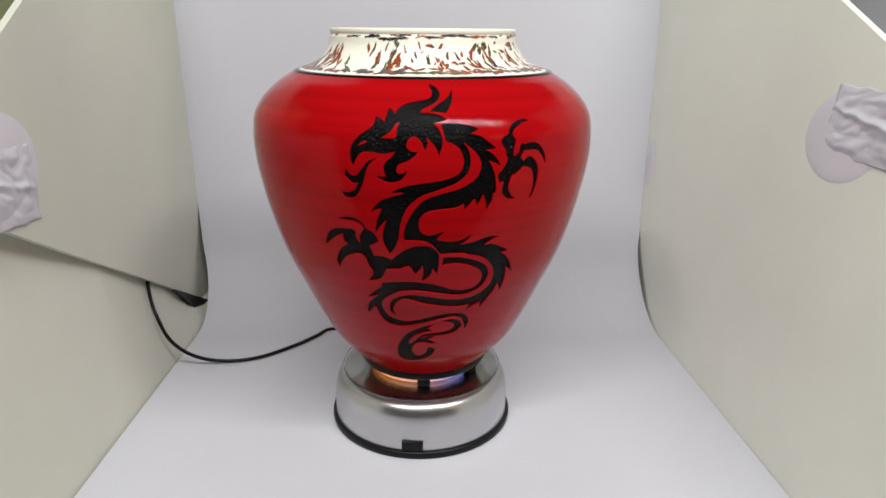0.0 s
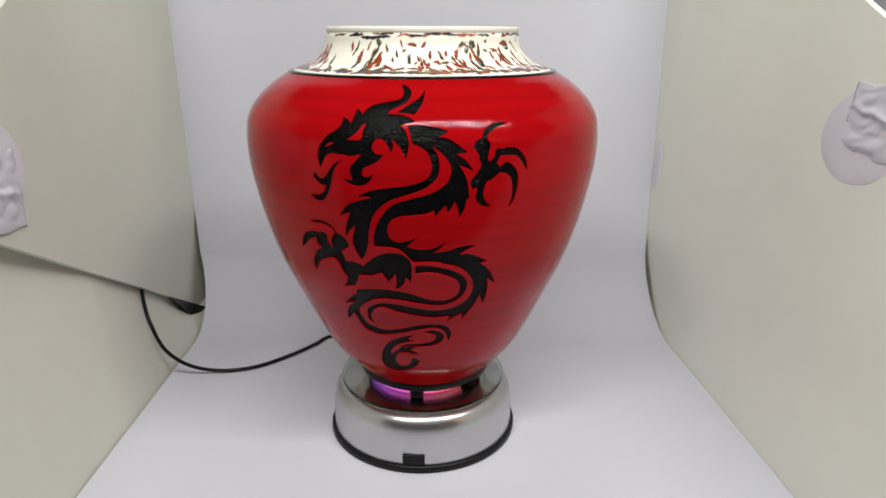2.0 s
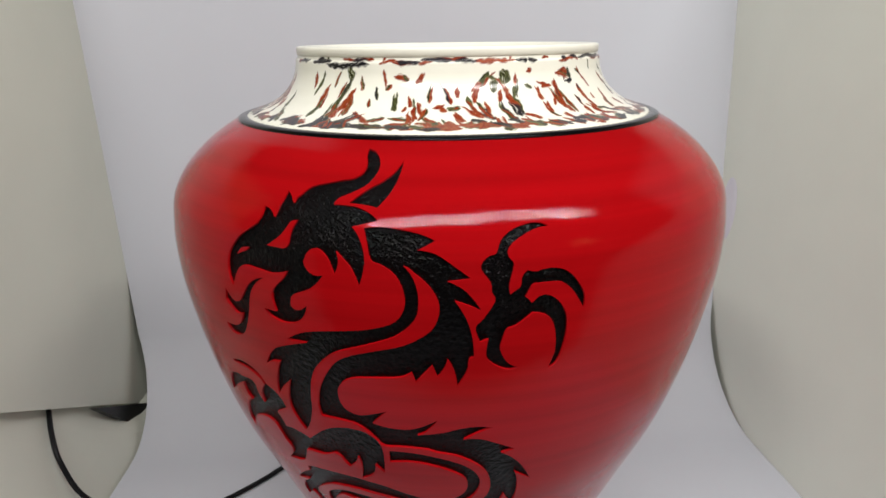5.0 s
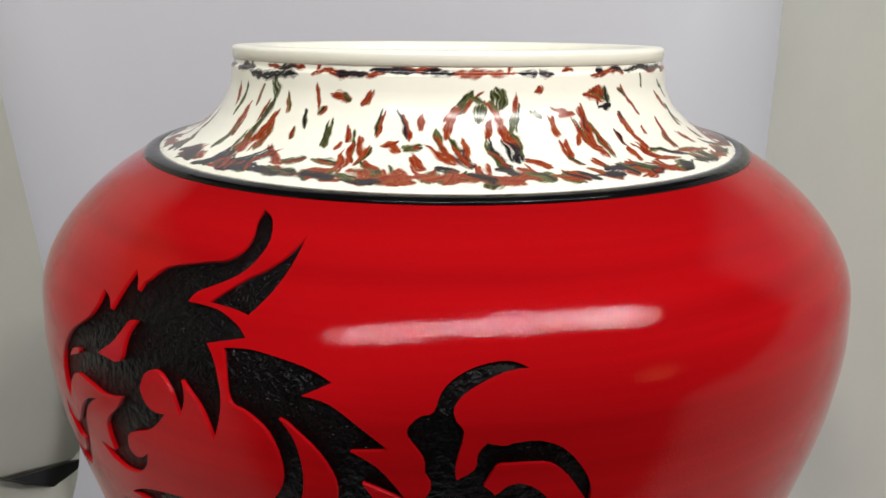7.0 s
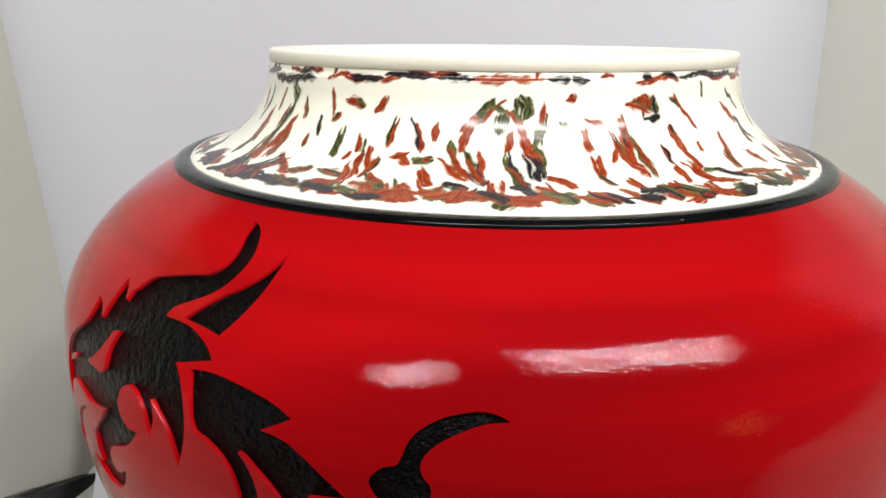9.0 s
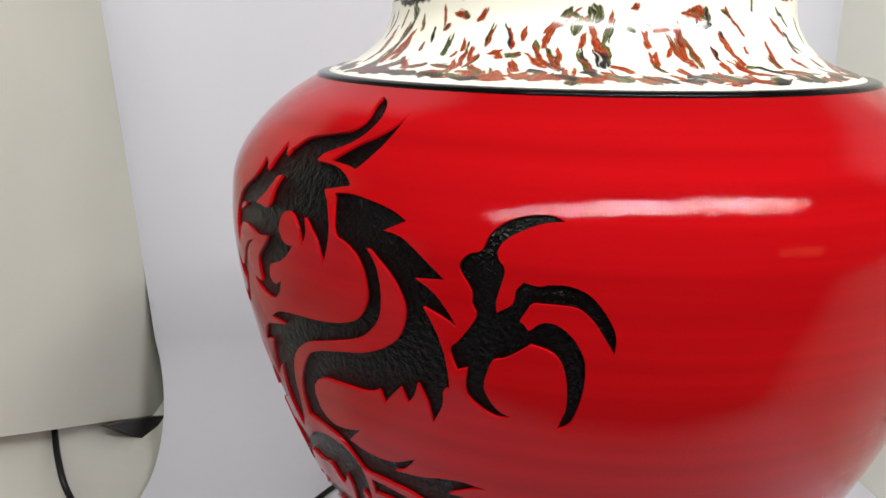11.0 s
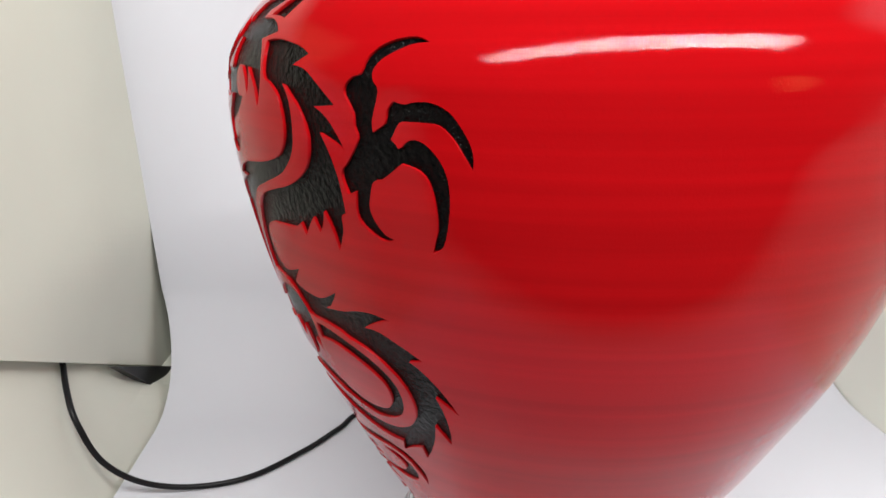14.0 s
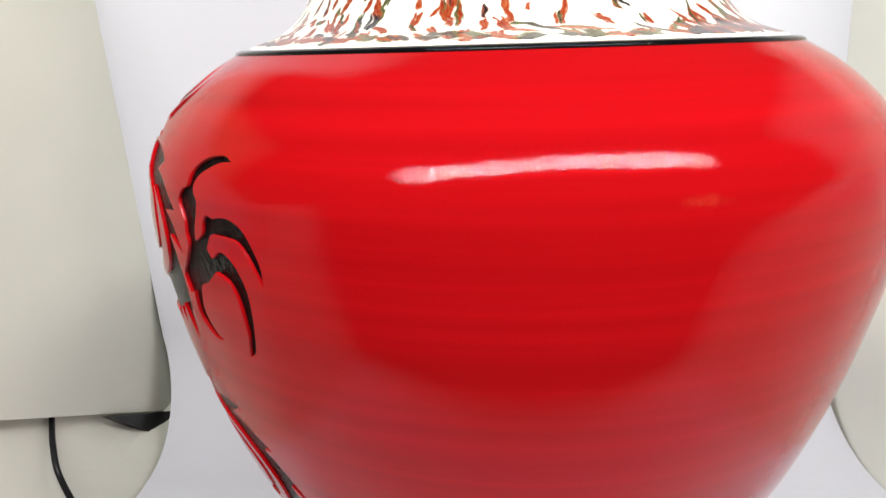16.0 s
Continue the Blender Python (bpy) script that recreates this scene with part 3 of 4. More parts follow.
ARM = [(-50.7, 195.9), (-44.4, 198.1), (-38.7, 197.8), (-34.3, 195.3), (-32.1, 191.6), (-28.9, 190.0), (-26.6, 186.9), (-25.4, 183.1), (-31.7, 179.2), (-30.3, 176.0),
       (-29.7, 172.6), (-26.4, 173.1), (-21.7, 172.2), (-17.5, 169.9), (-18.6, 163.6), (-22.5, 164.1), (-25.3, 158.5), (-28.5, 154.8), (-37.1, 153.0), (-32.8, 157.5),
       (-32.2, 161.2), (-34.0, 164.1), (-35.1, 168.2), (-36.6, 171.7), (-40.5, 172.9), (-45.5, 171.4), (-49.8, 169.1), (-53.7, 164.8), (-56.6, 160.3), (-57.6, 165.1),
       (-55.5, 169.9), (-51.0, 175.7), (-46.3, 179.0), (-48.6, 181.2), (-48.6, 185.9), (-53.7, 183.4), (-58.6, 179.7), (-63.6, 176.1), (-60.6, 182.3), (-56.9, 186.9),
       (-51.0, 189.8), (-46.4, 189.9), (-41.5, 190.5), (-39.3, 189.0), (-39.3, 184.7), (-37.7, 181.1), (-37.2, 185.9), (-33.8, 190.9), (-35.6, 193.8), (-40.0, 195.7),
       (-45.1, 195.9)]
CLAW = [(63.3, 255.5), (59.8, 256.7), (55.1, 256.1), (51.4, 254.5), (48.9, 252.1), (47.6, 248.7), (45.5, 247.9), (43.7, 246.0), (43.5, 243.8), (46.0, 239.8),
        (46.3, 236.8), (47.2, 233.8), (43.9, 228.0), (42.1, 225.9), (42.0, 223.5), (43.2, 219.9), (45.5, 221.0), (45.0, 215.0), (46.5, 212.2), (49.6, 209.8),
        (52.4, 209.0), (54.6, 209.9), (52.2, 210.9), (50.1, 213.8), (49.0, 217.2), (49.7, 221.0), (50.8, 224.1), (53.4, 225.1), (58.1, 229.1), (57.5, 232.5),
        (55.8, 234.5), (57.8, 238.6), (55.1, 240.8), (54.2, 237.9), (51.4, 235.8), (51.2, 238.8), (52.5, 244.9), (51.2, 247.2), (50.9, 249.4), (52.6, 251.7),
        (55.7, 253.6), (59.5, 255.1)]
TALON = [(55.8, 235.0), (57.8, 238.3), (60.0, 238.6), (63.0, 238.6), (66.6, 238.2), (69.6, 235.5), (71.7, 232.1), (73.8, 228.4), (73.7, 233.1), (71.5, 237.7),
         (68.5, 241.3), (64.7, 243.0), (60.7, 242.9), (58.9, 242.4), (56.2, 243.0), (54.7, 240.9), (54.2, 237.9), (50.8, 234.9), (49.9, 228.3), (54.4, 226.7)]
TALON2 = [(54.5, 226.0), (58.1, 229.1), (62.4, 227.6), (64.5, 224.4), (65.5, 219.2), (65.6, 214.0), (65.0, 211.5), (64.0, 207.8), (66.7, 209.9), (68.3, 216.3),
          (68.8, 222.6), (68.1, 227.7), (65.6, 232.2), (62.4, 234.6), (59.7, 234.4), (57.5, 232.5), (54.1, 232.8)]
STROKES = [CREST, FACE, HORN, TONGUE, LEG, MANE, TORSO, TAIL, COIL, COIL2, TIP, CURL, HIP, ARM, CLAW, TALON, TALON2]
GAPS = [EYE, NOSTRIL]


def rounded(outline, fine=3):
    """The outline as a smooth curve that keeps its sharp tips."""
    pts = [Vector(p) for p in outline]
    n = len(pts)
    sharp = [(pts[i] - pts[i - 1]).angle(pts[(i + 1) % n] - pts[i], 0) > 0.95 for i in range(n)]
    line = []
    for i in range(n):
        j = (i + 1) % n
        p1, p2 = pts[i], pts[j]
        m1 = Vector((0, 0)) if sharp[i] else (p2 - pts[i - 1]) / 2
        m2 = Vector((0, 0)) if sharp[j] else (pts[(i + 2) % n] - p1) / 2
        if sharp[i]:
            m1 = (p2 - p1) * 1.5 - m2 / 2
        if sharp[j]:
            m2 = (p2 - p1) * 1.5 - m1 / 2
        for k in range(fine):
            s = k / fine
            q = (2 * s ** 3 - 3 * s ** 2 + 1) * p1 + (s ** 3 - 2 * s ** 2 + s) * m1 + (3 * s ** 2 - 2 * s ** 3) * p2 + (s ** 3 - s ** 2) * m2
            line.append((q.x, q.y))
    return line


def inside(points, outline):
    """Which of the points lie inside the outline."""
    hit = np.zeros(len(points), bool)
    px, py = points[:, 0], points[:, 1]
    for (x0, y0), (x1, y1) in zip(outline, outline[1:] + outline[:1]):
        if y0 == y1:
            continue
        over = ((y0 > py) != (y1 > py)) & (px < (x1 - x0) * (py - y0) / (y1 - y0) + x0)
        hit ^= over
    return hit


def smooth_mesh(name, verts, faces, normals, mat, parent, label):
    data = bpy.data.meshes.new(name)
    data.from_pydata(verts, [], faces)
    data.materials.append(mat)
    data.shade_smooth()
    data.normals_split_custom_set([normals[i] for f in data.polygons for i in f.vertices])
    ob = new(name, data)
    ob.parent = parent
    if label:
        ob["label"] = label
    return ob


def vase_body(parent):
    """The turned body: a carved front and a plain back, and the black floor of the carving."""
    from mathutils.geometry import delaunay_2d_cdt
    lo, hi, half = 58.5, 278.4, 104.0
    rows = [lo + (hi - lo) * k / 84 for k in range(85)]
    cols = [-half + 2 * half * k / 72 for k in range(73)]
    flat = [Vector((u, v)) for v in rows for u in cols]
    strokes = [rounded(s) for s in STROKES]
    gaps = [rounded(s) for s in GAPS]
    edges = []
    for line in strokes + gaps:
        first = len(flat)
        flat += [Vector(p) for p in line]
        edges += [(first + k, first + (k + 1) % len(line)) for k in range(len(line))]
    pts, _, tris, _, _, _ = delaunay_2d_cdt(flat, edges, [], 0, 1e-4)
    xy = np.array([(p.x, p.y) for p in pts])
    tri = np.array([t for t in tris])
    mid = xy[tri].mean(axis=1)
    carved = np.zeros(len(tri), bool)
    for line in strokes:
        carved |= inside(mid, line)
    for line in gaps:
        carved &= ~inside(mid, line)
    top = [on_vase(x / 1000 / UNIT, min(max(y, lo), hi) / 1000) for x, y in xy]
    verts, normals = [p for p, _ in top], [n for _, n in top]
    faces = [tuple(int(i) for i in t) for t in tri[~carved]]
    # plain back of the body
    steps = 110
    span = math.tau - 2 * half / 1000 / UNIT
    base = len(verts)
    for v in rows:
        for k in range(steps + 1):
            p, n = on_vase(half / 1000 / UNIT + span * k / steps, v / 1000)
            verts.append(p)
            normals.append(n)
    for j in range(len(rows) - 1):
        for k in range(steps):
            a = base + j * (steps + 1) + k
            faces.append((a, a + 1, a + steps + 2, a + steps + 1))
    # floor and walls of the carving
    low, low_normals, low_faces, index = [], [], [], {}
    border = {}
    for t in tri[carved]:
        row = []
        for i in t:
            i = int(i)
            if i not in index:
                index[i] = len(low)
                p, n = on_vase(xy[i][0] / 1000 / UNIT, xy[i][1] / 1000, DEEP)
                low.append(p)
                low_normals.append(n)
            row.append(index[i])
        low_faces.append(tuple(row))
        for a, b in ((0, 1), (1, 2), (2, 0)):
            key = (int(t[a]), int(t[b]))
            if (key[1], key[0]) in border:
                del border[(key[1], key[0])]
            else:
                border[key] = True
    for a, b in border:
        first = len(verts)
        pa, na = on_vase(xy[a][0] / 1000 / UNIT, xy[a][1] / 1000)
        pb, nb = on_vase(xy[b][0] / 1000 / UNIT, xy[b][1] / 1000)
        side = (pb - pa).cross(na).normalized() * -1
        verts += [pa, pb, pb - nb * DEEP, pa - na * DEEP]
        normals += [(side * 0.7 + na * 0.7).normalized(), (side * 0.7 + nb * 0.7).normalized(), side, side]
        faces.append((first, first + 1, first + 2, first + 3))
    smooth_mesh("body", verts, faces, normals, RED, parent, "glossy red painted body")
    smooth_mesh("carving", low, low_faces, low_normals, BLACK, parent, "carved black winding motif with a rough floor")


COLLAR = [(0.0885, 0.2790), (0.0876, 0.2803), (0.0840, 0.2815), (0.0790, 0.2832), (0.0745, 0.2860), (0.0708, 0.2895), (0.0682, 0.2935), (0.0668, 0.2970), (0.0662, 0.3018),
          (0.0655, 0.3025), (0.0653, 0.3037), (0.0657, 0.3042), (0.0657, 0.3075)]
COLLAR_RUN = np.concatenate([[0], np.cumsum([math.dist(a, b) for a, b in zip(COLLAR, COLLAR[1:])])]) * 1000


# glaze marks on the collar: degrees and millimetres of both ends, width in millimetres
DARK_A = [(-15.9, 9.5, -16.3, 2.5, 2.4), (-18.0, 3.9, -19.7, 2.1, 1.5), (-23.4, 4.6, -26.2, 1.5, 2.2), (-25.4, 8.1, -22.9, 2.5, 2.5), (-6.2, 12.1, -11.0, 5.3, 2.5),
          (-12.0, 6.4, -11.2, 2.9, 1.7), (-5.1, 4.6, 4.3, 5.3, 2.2), (11.3, 3.8, 14.8, 3.2, 0.9), (3.9, 5.2, 7.2, 5.4, 1.5), (13.6, 4.7, 15.9, 4.1, 1.2),
          (27.4, 15.6, 29.1, 11.1, 2.3), (24.6, 10.0, 26.8, 9.3, 1.7), (36.9, 17.1, 37.6, 12.6, 2.3), (33.9, 13.7, 35.7, 9.7, 1.8), (33.9, 9.8, 36.3, 7.7, 1.5),
          (59.7, 26.4, 61.0, 27.0, 0.9)]
DARK_B = [(51.9, 7.8, 55.8, 7.6, 2.0), (86.5, 24.6, 88.8, 18.5, 1.5), (69.7, 11.6, 73.9, 8.8, 1.5), (88.5, 9.5, 91.5, 5.6, 1.4), (-24.8, 33.5, -8.4, 34.0, 1.6),
          (20.7, 35.4, 26.9, 35.2, 1.1), (44.5, 35.4, 47.6, 35.0, 1.1), (66.9, 35.7, 86.7, 35.4, 1.1)]
GREEN_A = [(-13.9, 32.4, -14.5, 26.0, 1.8), (-14.5, 26.0, -15.8, 21.1, 2.1), (-15.8, 21.1, -16.1, 15.4, 2.0), (-16.1, 15.4, -15.4, 8.1, 1.8), (-18.5, 30.7, -19.7, 25.5, 0.8),
           (-26.7, 27.9, -28.2, 21.9, 1.0), (-22.9, 20.0, -22.3, 15.0, 1.6), (-22.3, 15.0, -22.9, 9.9, 0.9), (-11.2, 19.9, -11.1, 12.8, 1.3), (-2.2, 9.6, 0.5, 11.4, 2.2),
           (-5.0, 20.7, -4.8, 17.3, 1.0), (2.9, 21.5, 3.2, 16.1, 1.2), (-3.8, 24.7, -2.8, 21.0, 0.6), (4.5, 11.1, 6.6, 10.4, 1.8), (-41.2, 19.7, -39.8, 14.1, 0.9),
           (-38.0, 11.9, -31.8, 3.8, 1.0)]
GREEN_B = [(14.5, 9.1, 16.6, 4.6, 1.5), (19.5, 17.1, 20.8, 16.8, 1.8), (30.3, 30.6, 28.0, 28.0, 1.5), (28.9, 28.0, 27.5, 26.1, 1.2), (23.8, 21.2, 24.4, 18.0, 1.0),
           (24.4, 18.0, 26.9, 12.9, 0.9), (32.2, 27.4, 31.4, 24.0, 1.2), (31.4, 29.4, 33.0, 28.7, 0.8), (26.9, 18.8, 27.9, 15.7, 0.8), (35.9, 31.2, 35.6, 27.3, 1.6),
           (38.0, 21.1, 38.4, 14.4, 1.2), (38.8, 26.0, 38.2, 21.0, 0.9), (33.3, 17.2, 34.2, 11.8, 1.3), (43.2, 25.8, 43.7, 25.1, 0.7), (54.1, 23.0, 55.7, 18.1, 0.8),
           (55.4, 19.0, 56.1, 12.3, 1.3)]
GREEN_C = [(51.5, 21.0, 52.9, 14.8, 0.6), (60.5, 30.5, 60.7, 27.0, 1.7), (74.1, 33.3, 74.3, 31.1, 0.5), (84.4, 32.0, 90.1, 26.8, 1.0), (97.7, 26.8, 97.8, 21.2, 0.7),
           (65.9, 12.5, 69.7, 11.6, 1.2), (-25.3, 37.9, -25.8, 34.6, 0.6)]
RUST_A = [(-11.9, 23.9, -12.5, 19.7, 1.2), (-12.5, 19.7, -13.7, 15.9, 2.1), (-14.0, 16.2, -14.2, 11.4, 2.4), (-30.6, 29.9, -30.1, 25.1, 1.3), (-22.7, 24.3, -23.5, 19.8, 1.4),
          (-9.7, 7.3, -12.7, 3.8, 1.1), (-6.8, 13.0, -2.5, 8.2, 1.0), (-9.7, 28.5, -8.6, 25.0, 1.0), (0.3, 26.4, -0.3, 24.9, 1.1), (2.9, 29.3, 5.7, 28.4, 1.4),
          (4.9, 29.4, 5.7, 28.1, 0.7), (10.2, 30.3, 9.1, 27.6, 0.9), (-1.9, 31.7, -1.0, 26.3, 0.4), (7.3, 21.2, 7.9, 17.9, 0.5), (10.1, 18.9, 11.2, 12.9, 1.1),
          (12.1, 15.8, 10.7, 11.0, 0.9)]
RUST_B = [(6.4, 17.0, 5.8, 15.7, 0.5), (9.0, 16.4, 9.8, 11.8, 0.5), (8.0, 13.5, 7.6, 6.8, 1.3), (4.5, 7.4, 7.2, 7.9, 1.5), (10.9, 8.6, 13.4, 7.8, 2.0),
          (7.8, 3.6, 10.0, 3.6, 1.1), (-45.8, 17.7, -45.1, 12.5, 0.9), (-45.4, 11.5, -44.1, 7.2, 0.7), (13.3, 25.0, 12.9, 19.9, 0.8), (16.0, 16.9, 17.7, 15.7, 1.3),
          (14.9, 17.6, 16.8, 18.5, 0.4), (17.6, 24.5, 19.0, 19.4, 0.8), (21.0, 24.6, 20.9, 21.8, 0.5), (19.9, 13.2, 21.6, 9.8, 1.1), (18.0, 9.5, 19.9, 4.9, 2.2),
          (17.4, 4.7, 19.3, 6.1, 1.7)]
RUST_C = [(12.6, 11.2, 14.5, 9.1, 1.3), (21.7, 7.4, 23.5, 6.3, 1.5), (27.7, 26.7, 26.2, 24.0, 1.4), (26.4, 24.0, 25.4, 19.6, 1.0), (24.0, 15.6, 26.9, 11.6, 0.8),
          (28.9, 18.0, 29.6, 12.9, 0.9), (25.6, 6.4, 29.2, 5.3, 1.9), (29.4, 7.6, 33.4, 5.6, 2.4), (22.7, 5.6, 25.1, 7.1, 1.4), (33.1, 23.3, 32.5, 19.6, 0.5),
          (30.9, 11.0, 31.1, 7.6, 1.0), (34.1, 28.0, 35.6, 24.6, 0.9), (35.4, 25.3, 36.4, 21.1, 1.6), (36.6, 21.1, 37.3, 16.8, 1.6), (39.1, 29.3, 38.6, 26.6, 0.7),
          (37.5, 9.6, 38.6, 5.8, 2.0)]
RUST_D = [(39.1, 12.5, 41.7, 11.0, 1.0), (41.7, 11.0, 42.2, 9.5, 0.5), (44.6, 31.7, 45.1, 30.7, 1.1), (46.0, 24.3, 46.8, 19.7, 1.1), (48.5, 25.6, 50.0, 25.5, 1.4),
          (48.2, 26.3, 51.3, 25.0, 1.1), (52.9, 26.1, 53.2, 22.4, 1.3), (53.5, 23.1, 53.4, 19.2, 1.7), (53.4, 19.2, 54.3, 12.6, 1.7), (47.2, 17.2, 47.1, 12.7, 1.2),
          (50.9, 19.4, 49.8, 17.0, 0.5), (46.8, 12.7, 48.2, 10.6, 0.7), (45.4, 7.3, 46.3, 6.4, 0.5), (56.8, 29.6, 59.1, 28.5, 2.0), (58.9, 31.3, 59.7, 29.9, 1.2),
          (64.2, 24.5, 64.3, 22.2, 0.9)]
RUST_E = [(64.0, 22.2, 64.8, 17.8, 1.2), (60.7, 19.2, 60.9, 15.6, 0.7), (64.0, 17.9, 64.9, 13.4, 1.3), (63.7, 14.0, 65.9, 8.7, 1.7), (65.9, 8.7, 69.6, 8.0, 1.2),
          (60.3, 13.6, 60.4, 10.4, 1.4), (50.7, 11.2, 52.2, 8.5, 1.1), (66.0, 31.6, 67.7, 28.7, 0.4), (67.9, 27.9, 69.9, 23.9, 0.5), (69.2, 19.8, 68.8, 18.1, 0.6),
          (82.5, 27.5, 85.3, 23.8, 1.5), (86.3, 21.1, 86.9, 17.8, 1.0), (76.2, 20.7, 74.9, 16.1, 1.3), (74.9, 16.1, 74.6, 12.0, 1.2), (73.9, 10.5, 82.6, 7.8, 1.4),
          (82.1, 15.6, 83.5, 11.5, 1.1)]
RUST_F = [(91.5, 15.7, 91.4, 10.9, 1.0), (-2.9, 34.3, 1.2, 35.0, 1.1), (5.2, 35.1, 7.7, 35.2, 0.6), (9.8, 34.1, 13.3, 34.6, 0.8), (26.9, 35.5, 34.9, 35.2, 1.1),
          (50.4, 35.4, 52.5, 35.5, 0.6), (61.0, 35.1, 66.5, 35.0, 1.2), (38.9, 37.9, 38.4, 35.9, 0.8), (-1.6, 38.0, -2.2, 35.9, 0.6)]


def more_marks(count, low, high, long, wide, seed):
    """Marks like the drawn ones for the rest of the collar."""
    rnd = random.Random(seed)
    made = []
    for _ in range(count):
        a = rnd.uniform(97, 312)
        s = low + (high - low) * rnd.random() ** 1.5
        run = rnd.uniform(0.4, 1) * long
        made.append((a, min(29.0, s + run), a + rnd.uniform(-3.5, 3.5), s, rnd.uniform(0.4, 1) * wide))
    return made


def groove_marks(count, seed):
    """Short dashes along the groove under the rim."""
    rnd = random.Random(seed)
    made = []
    for _ in range(count):
        a, s = rnd.uniform(0, 360), rnd.uniform(34.6, 35.9)
        made.append((a, s, a + rnd.uniform(2, 9), s + rnd.uniform(-0.2, 0.2), rnd.uniform(0.6, 1.2)))
    return made


def pooled_marks(count, wide, seed):
    """Blots where the glaze has run together along the foot of the collar."""
    rnd = random.Random(seed)
    made = []
    for _ in range(count):
        a, s = rnd.uniform(0, 360), rnd.uniform(3.0, 5.4)
        made.append((a, s + rnd.uniform(0.0, 4.2), a + rnd.uniform(-3.6, 3.6), s, rnd.uniform(0.5, 1) * wide))
    return made


RUSTS = ((0.19, 0.014, 0.006), (0.38, 0.10, 0.03))
MOSSES = ((0.018, 0.021, 0.006), (0.17, 0.18, 0.07))
INKS = ((0.008, 0.008, 0.011), (0.055, 0.045, 0.05))


def brushed(columns, runs):
    """Pigment colour and cover over the collar, each mark a soft streak of fine strands that bends with the glaze."""
    rng = np.random.default_rng(12)
    degree, run = np.meshgrid(columns, runs)
    bend_a, bend_r = np.zeros_like(run), np.zeros_like(run)
    for size, count in ((0.55, 10), (0.26, 14)):
        for _ in range(count):
            k, q = int(rng.integers(20, 70) * 0.55 / size), rng.uniform(0.3, 1.0) * 0.55 / size
            wave = np.sin(np.radians(degree) * k + run * q * rng.choice((-1, 1)) + rng.uniform(0, 6.3)) * size / math.sqrt(count)
            bend_a += wave
            bend_r += np.roll(wave, 37, axis=1)
    colour = np.zeros(run.shape + (3,))
    cover = np.zeros_like(run)
    layers = ([(m, MOSSES) for m in GREEN_A + GREEN_B + GREEN_C + more_marks(90, 3, 22, 9, 2.2, 6) + pooled_marks(85, 2.8, 21)]
              + [(m, RUSTS) for m in RUST_A + RUST_B + RUST_C + RUST_D + RUST_E + RUST_F + more_marks(160, 2.5, 22, 9, 2.2, 5) + groove_marks(26, 11) + pooled_marks(105, 2.3, 22)]
              + [(m, INKS) for m in DARK_A + DARK_B + more_marks(45, 2.5, 9, 5, 2.6, 7) + groove_marks(30, 12) + pooled_marks(70, 2.3, 23)])
    strokes = []
    for (a0, s0, a1, s1, w), (deep, pale) in layers:
        strokes.append((a0, s0, a1, s1, w, deep, pale))
        if s0 < 32:
            for _ in range(2):      # hair-fine strands that trail from the mark
                shift, grow = rng.normal(0, 0.55) * w, rng.uniform(0.1, 0.5)
                fine = (RUSTS, MOSSES, INKS)[int(rng.choice(3, p=(0.5, 0.35, 0.15)))] if rng.random() < 0.4 else (deep, pale)
                strokes.append((a0 + shift + (a0 - a1) * grow, min(31.0, s0 + (s0 - s1) * grow), a1 + shift, s1, rng.uniform(0.28, 0.5), *fine))
    for a0, s0, a1, s1, w, deep, pale in strokes:
        du, dv = (a1 - a0) * 1.3, s1 - s0
        size = math.hypot(du, dv) + 0.3
        reach = (abs(a1 - a0) + (2 * w + 2.5) / 1.2 + size * 0.2) / 2 + 1
        mid = (a0 + a1) / 2
        off = (columns - mid + 180) % 360 - 180
        cols = np.nonzero(np.abs(off) < reach)[0]
        rows = np.nonzero((runs > min(s0, s1) - w - 1.5) & (runs < max(s0, s1) + w + 1.5))[0]
        if not len(cols) or not len(rows):
            continue
        block = np.ix_(rows, cols)
        x = off[cols][None, :] * 1.3 + bend_a[block] * min(1.0, 0.35 + w / 3)
        y = run[block] - (s0 + s1) / 2 + bend_r[block] * 0.5
        along = (x * du + y * dv) / size
        across = (x * dv - y * du) / size
        bow = rng.uniform(-0.3, 0.3) * min(w, 1.5)
        t = along / (size / 2 + 0.35 * w)
        across = across - bow * (1 - t * t)
        half = (0.60 * w + 0.30) * np.clip(1 - 0.55 * np.abs(t) ** 2.2, 0.15, 1)
        phase = rng.uniform(0, 6.3, 3)
        strand = 0.5 + 0.22 * np.sin(across * 7.5 + phase[0] + 0.3 * along) + 0.18 * np.sin(across * 13 + phase[1] + 0.2 * along) + 0.14 * np.sin(along * 2.3 + across * 3 + phase[2])
        body = np.exp(-np.abs(across / half) ** 2.2) * np.clip((1.12 - np.abs(t)) * 3.0, 0, 1)
        amount = body * (0.45 + 0.8 * np.clip(strand, 0, 1))
        alpha = np.clip((amount - 0.14) / 0.55, 0, 1)
        alpha[np.broadcast_to(run[block] < 2.3 + 0.35 * np.sin(np.radians(degree[block]) * 41) + 0.25 * np.sin(np.radians(degree[block]) * 97), alpha.shape)] = 0
        depth = np.clip(0.05 + 1.5 * strand * body + 0.1 * rng.normal(), 0, 1)[..., None]
        tint = np.array(pale) * (1 - depth) + np.array(deep) * depth
        old = cover[block]
        colour[block] = np.where((old + alpha)[..., None] > 1e-6, (colour[block] * (old * (1 - alpha))[..., None] + tint * alpha[..., None]) / np.maximum(old * (1 - alpha) + alpha, 1e-6)[..., None], colour[block])
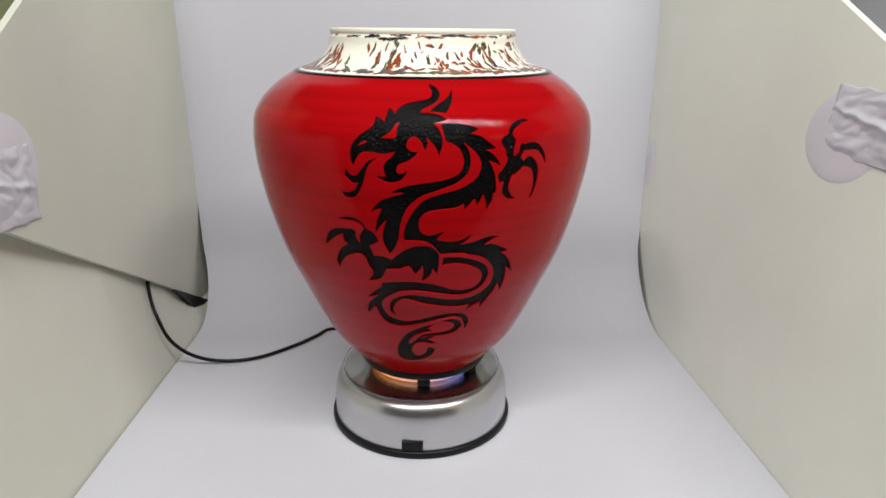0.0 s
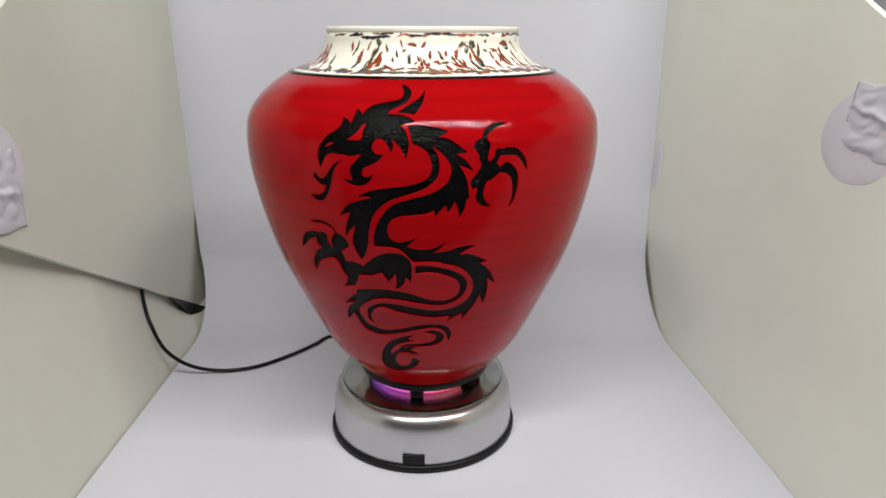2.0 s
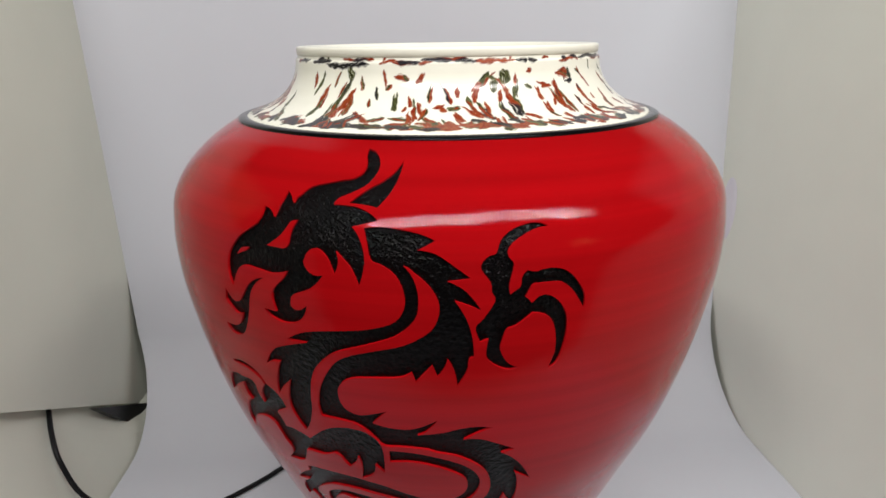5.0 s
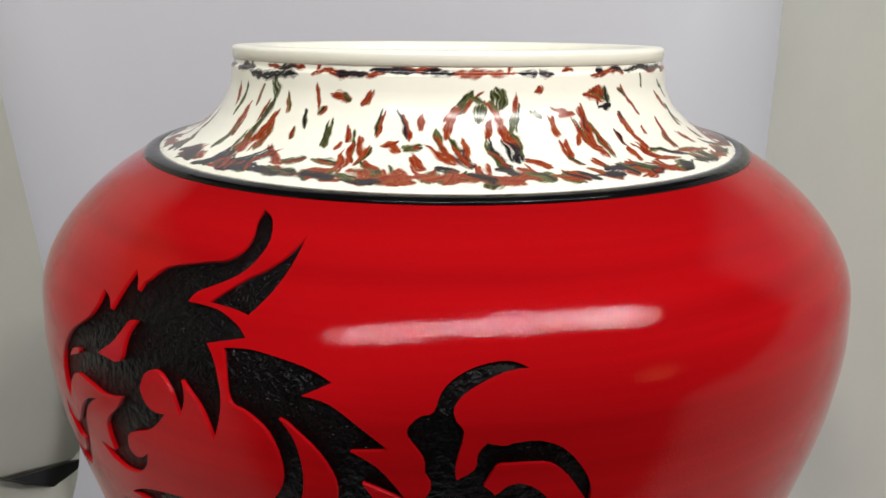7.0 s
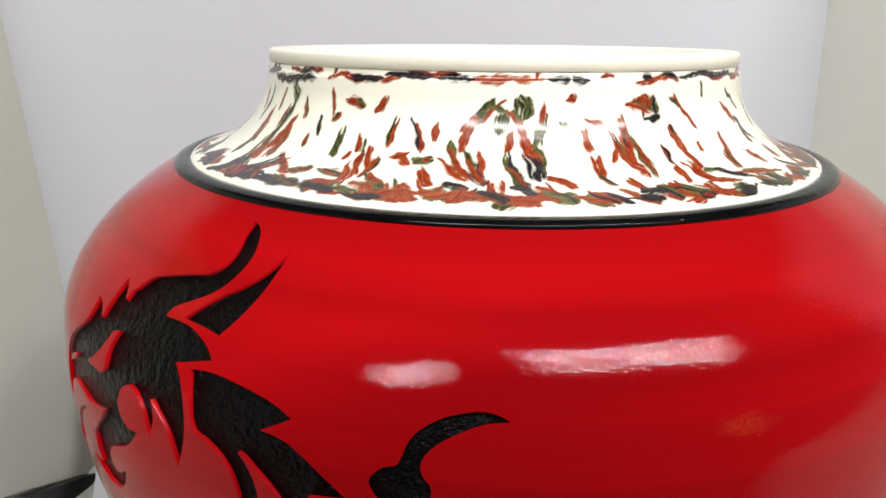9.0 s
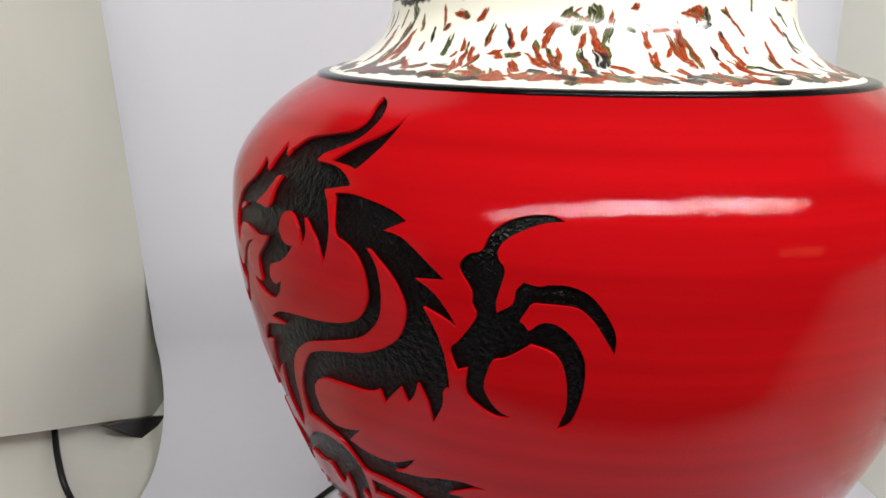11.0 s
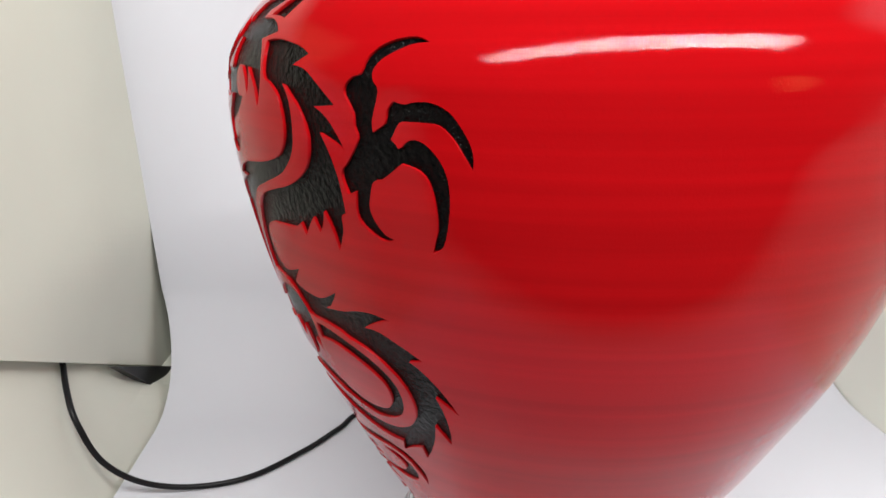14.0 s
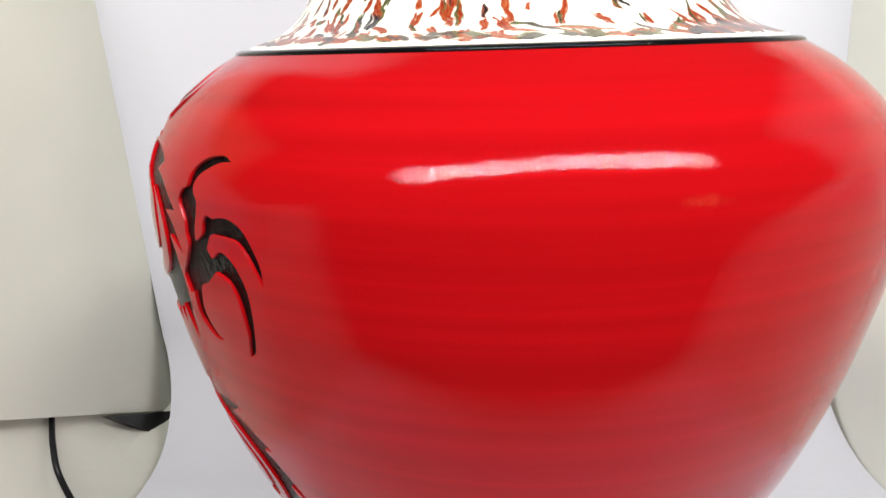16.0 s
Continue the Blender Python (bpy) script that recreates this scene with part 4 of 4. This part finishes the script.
        cover[block] = old * (1 - alpha) + alpha
    return colour, cover


def collar(parent):
    """The flaring collar, finely divided so that each streak of glaze can lie on it."""
    count = 1800
    columns = np.arange(count) * 360.0 / count
    runs = np.linspace(0, COLLAR_RUN[10], 130)
    colour, cover = brushed(columns, runs)
    r = np.interp(runs, COLLAR_RUN, [p[0] for p in COLLAR])[:, None]
    z = np.interp(runs, COLLAR_RUN, [p[1] for p in COLLAR])[:, None]
    soft = np.ones(11) / 11
    face = ((runs > 0.8) & (runs < 30.5))[:, None]
    r = np.where(face, np.convolve(np.pad(r[:, 0], 5, mode="edge"), soft, "valid")[:, None], r)
    z = np.where(face, np.convolve(np.pad(z[:, 0], 5, mode="edge"), soft, "valid")[:, None], z)
    a = np.radians(columns)[None, :]
    lip = np.clip(1 - runs / 1.6, 0, 1)[:, None]
    ragged = 0.00016 * np.sin(a * 53 + 2 * np.sin(a * 19)) + 0.00012 * np.sin(a * 131 + 1.5 * np.sin(a * 37)) + 0.00016 * np.sin(a * 11)
    r = r + lip * ragged
    z = z + 0 * a + 0.00005 * cover
    verts = np.stack([r * np.sin(a), -r * np.cos(a), z], axis=-1).reshape(-1, 3)
    k = np.arange(count)
    n = (k + 1) % count
    faces = np.concatenate([np.stack([j * count + k, j * count + n, (j + 1) * count + n, (j + 1) * count + k], axis=-1) for j in range(len(runs) - 1)])
    under = [(0.0868, 0.2785), (0.0640, 0.3037)]
    data = bpy.data.meshes.new("collar")
    first = len(verts)
    extra = [(q * math.sin(v), -q * math.cos(v), h) for q, h in under for v in a[0]]
    last = first - count
    more = [(int(first + i), int(first + j), int(j), int(i)) for i, j in zip(k, n)] + [(int(last + i), int(last + j), int(first + count + j), int(first + count + i)) for i, j in zip(k, n)]
    data.from_pydata(verts.tolist() + extra, [], faces.tolist() + more)
    data.materials.append(MOTTLED)
    data.shade_smooth()
    tint = np.ones((len(data.vertices), 4), np.float32)
    tint[:first, :3] = colour.reshape(-1, 3)
    data.attributes.new("pigment", "FLOAT_COLOR", "POINT").data.foreach_set("color", tint.ravel())
    amount = np.zeros(len(data.vertices), np.float32)
    amount[:first] = cover.ravel()
    data.attributes.new("cover", "FLOAT", "POINT").data.foreach_set("value", amount)
    ob = new("collar", data)
    ob.parent = parent
    ob["label"] = "cream glazed collar streaked with rust, moss and ink"
    return ob


def vase():
    base = tagged(new("vase"), "glossy red urn with a carved black motif and mottled cream collar", "vase")
    vase_body(base)
    mesh_object("shoulder_ring", lathe([(0.0908, 0.2776), (0.0923, 0.2783), (0.0919, 0.2791), (0.0908, 0.2796), (0.0893, 0.2798), (0.0874, 0.2796), (0.0868, 0.2785)], 160), BLACK_GLOSS, base, "glossy black ring under the collar", True)
    collar(base)
    mesh_object("rim", lathe([(0.0640, 0.3035), (0.0652, 0.3036), (0.0656, 0.3039), (0.0657, 0.3062), (0.0655, 0.3068), (0.0648, 0.3072), (0.0600, 0.3073), (0.0578, 0.3066), (0.0568, 0.3040), (0.0600, 0.2850), (0.0, 0.2840)], 160), WHITE, base, "cream glazed rim", True)
    mesh_object("foot_ring", lathe([(0.0500, 0.0600), (0.0508, 0.0588), (0.0509, 0.0562), (0.0500, 0.0540), (0.0482, 0.0528), (0.042, 0.0527), (0.042, 0.0575)], 128), PLASTIC, base, "black foot ring", True)
    for turn in (1, 62, 150, 236):
        a = radians(turn)
        peg = lathe([(0.0, 0.0462), (0.0050, 0.0462), (0.0052, 0.0470), (0.0050, 0.0536), (0.0, 0.0536)], 20)
        bmesh.ops.translate(peg, verts=peg.verts, vec=(0.0415 * math.sin(a), -0.0415 * math.cos(a), 0))
        mesh_object("peg", peg, PLASTIC, base, smooth=True)
    for ob in base.children:      # it stands a little off the turning axis
        ob.location.x = 0.0018
    return base


urn = vase()


# ---------------------------------------------------------------- what films
def compact_camera():
    """The black top of the camera, whose gap in the highlight and shade show on the vase."""
    top = tagged(new("compact_camera"), "black hand-held compact camera close to the vase", "camera")
    body = box(-0.030, 0.040, 0.040, 0.0695, 0.008, 0.028)
    bmesh.ops.bevel(body, geom=body.edges[:], offset=0.003, segments=3, affect="EDGES")
    mesh_object("body", body, PLASTIC, top)
    button = lathe([(0.0, 0.0), (0.0058, 0.0), (0.0058, 0.0016), (0.0050, 0.0022), (0.0, 0.0024)], 32)
    bmesh.ops.transform(button, matrix=pose(0.026, 0.0693, 0.018, -90, 0, 0), verts=button.verts)
    mesh_object("shutter_button", button, SILVER, top, "silver shutter button", True)
    return top


filming = compact_camera()


# ---------------------------------------------------------------- what turns
def motions():
    walk(filming, [(t, pose(x, y, z, 90 + pitch, 0, yaw) @ pose(0, 0, 0, 0, 0, -lean)) for t, x, y, z, yaw, pitch, lean in ROWS])
    walk(urn, [(t, pose(0, 0, 0, 0, 0, SPIN * t)) for t in (0, 4, 8, 12, 16)])
    walk(light_ring, [(t / 2, pose(0, 0, 0, 0, 0, -45 * t)) for t in range(33)])


motions()
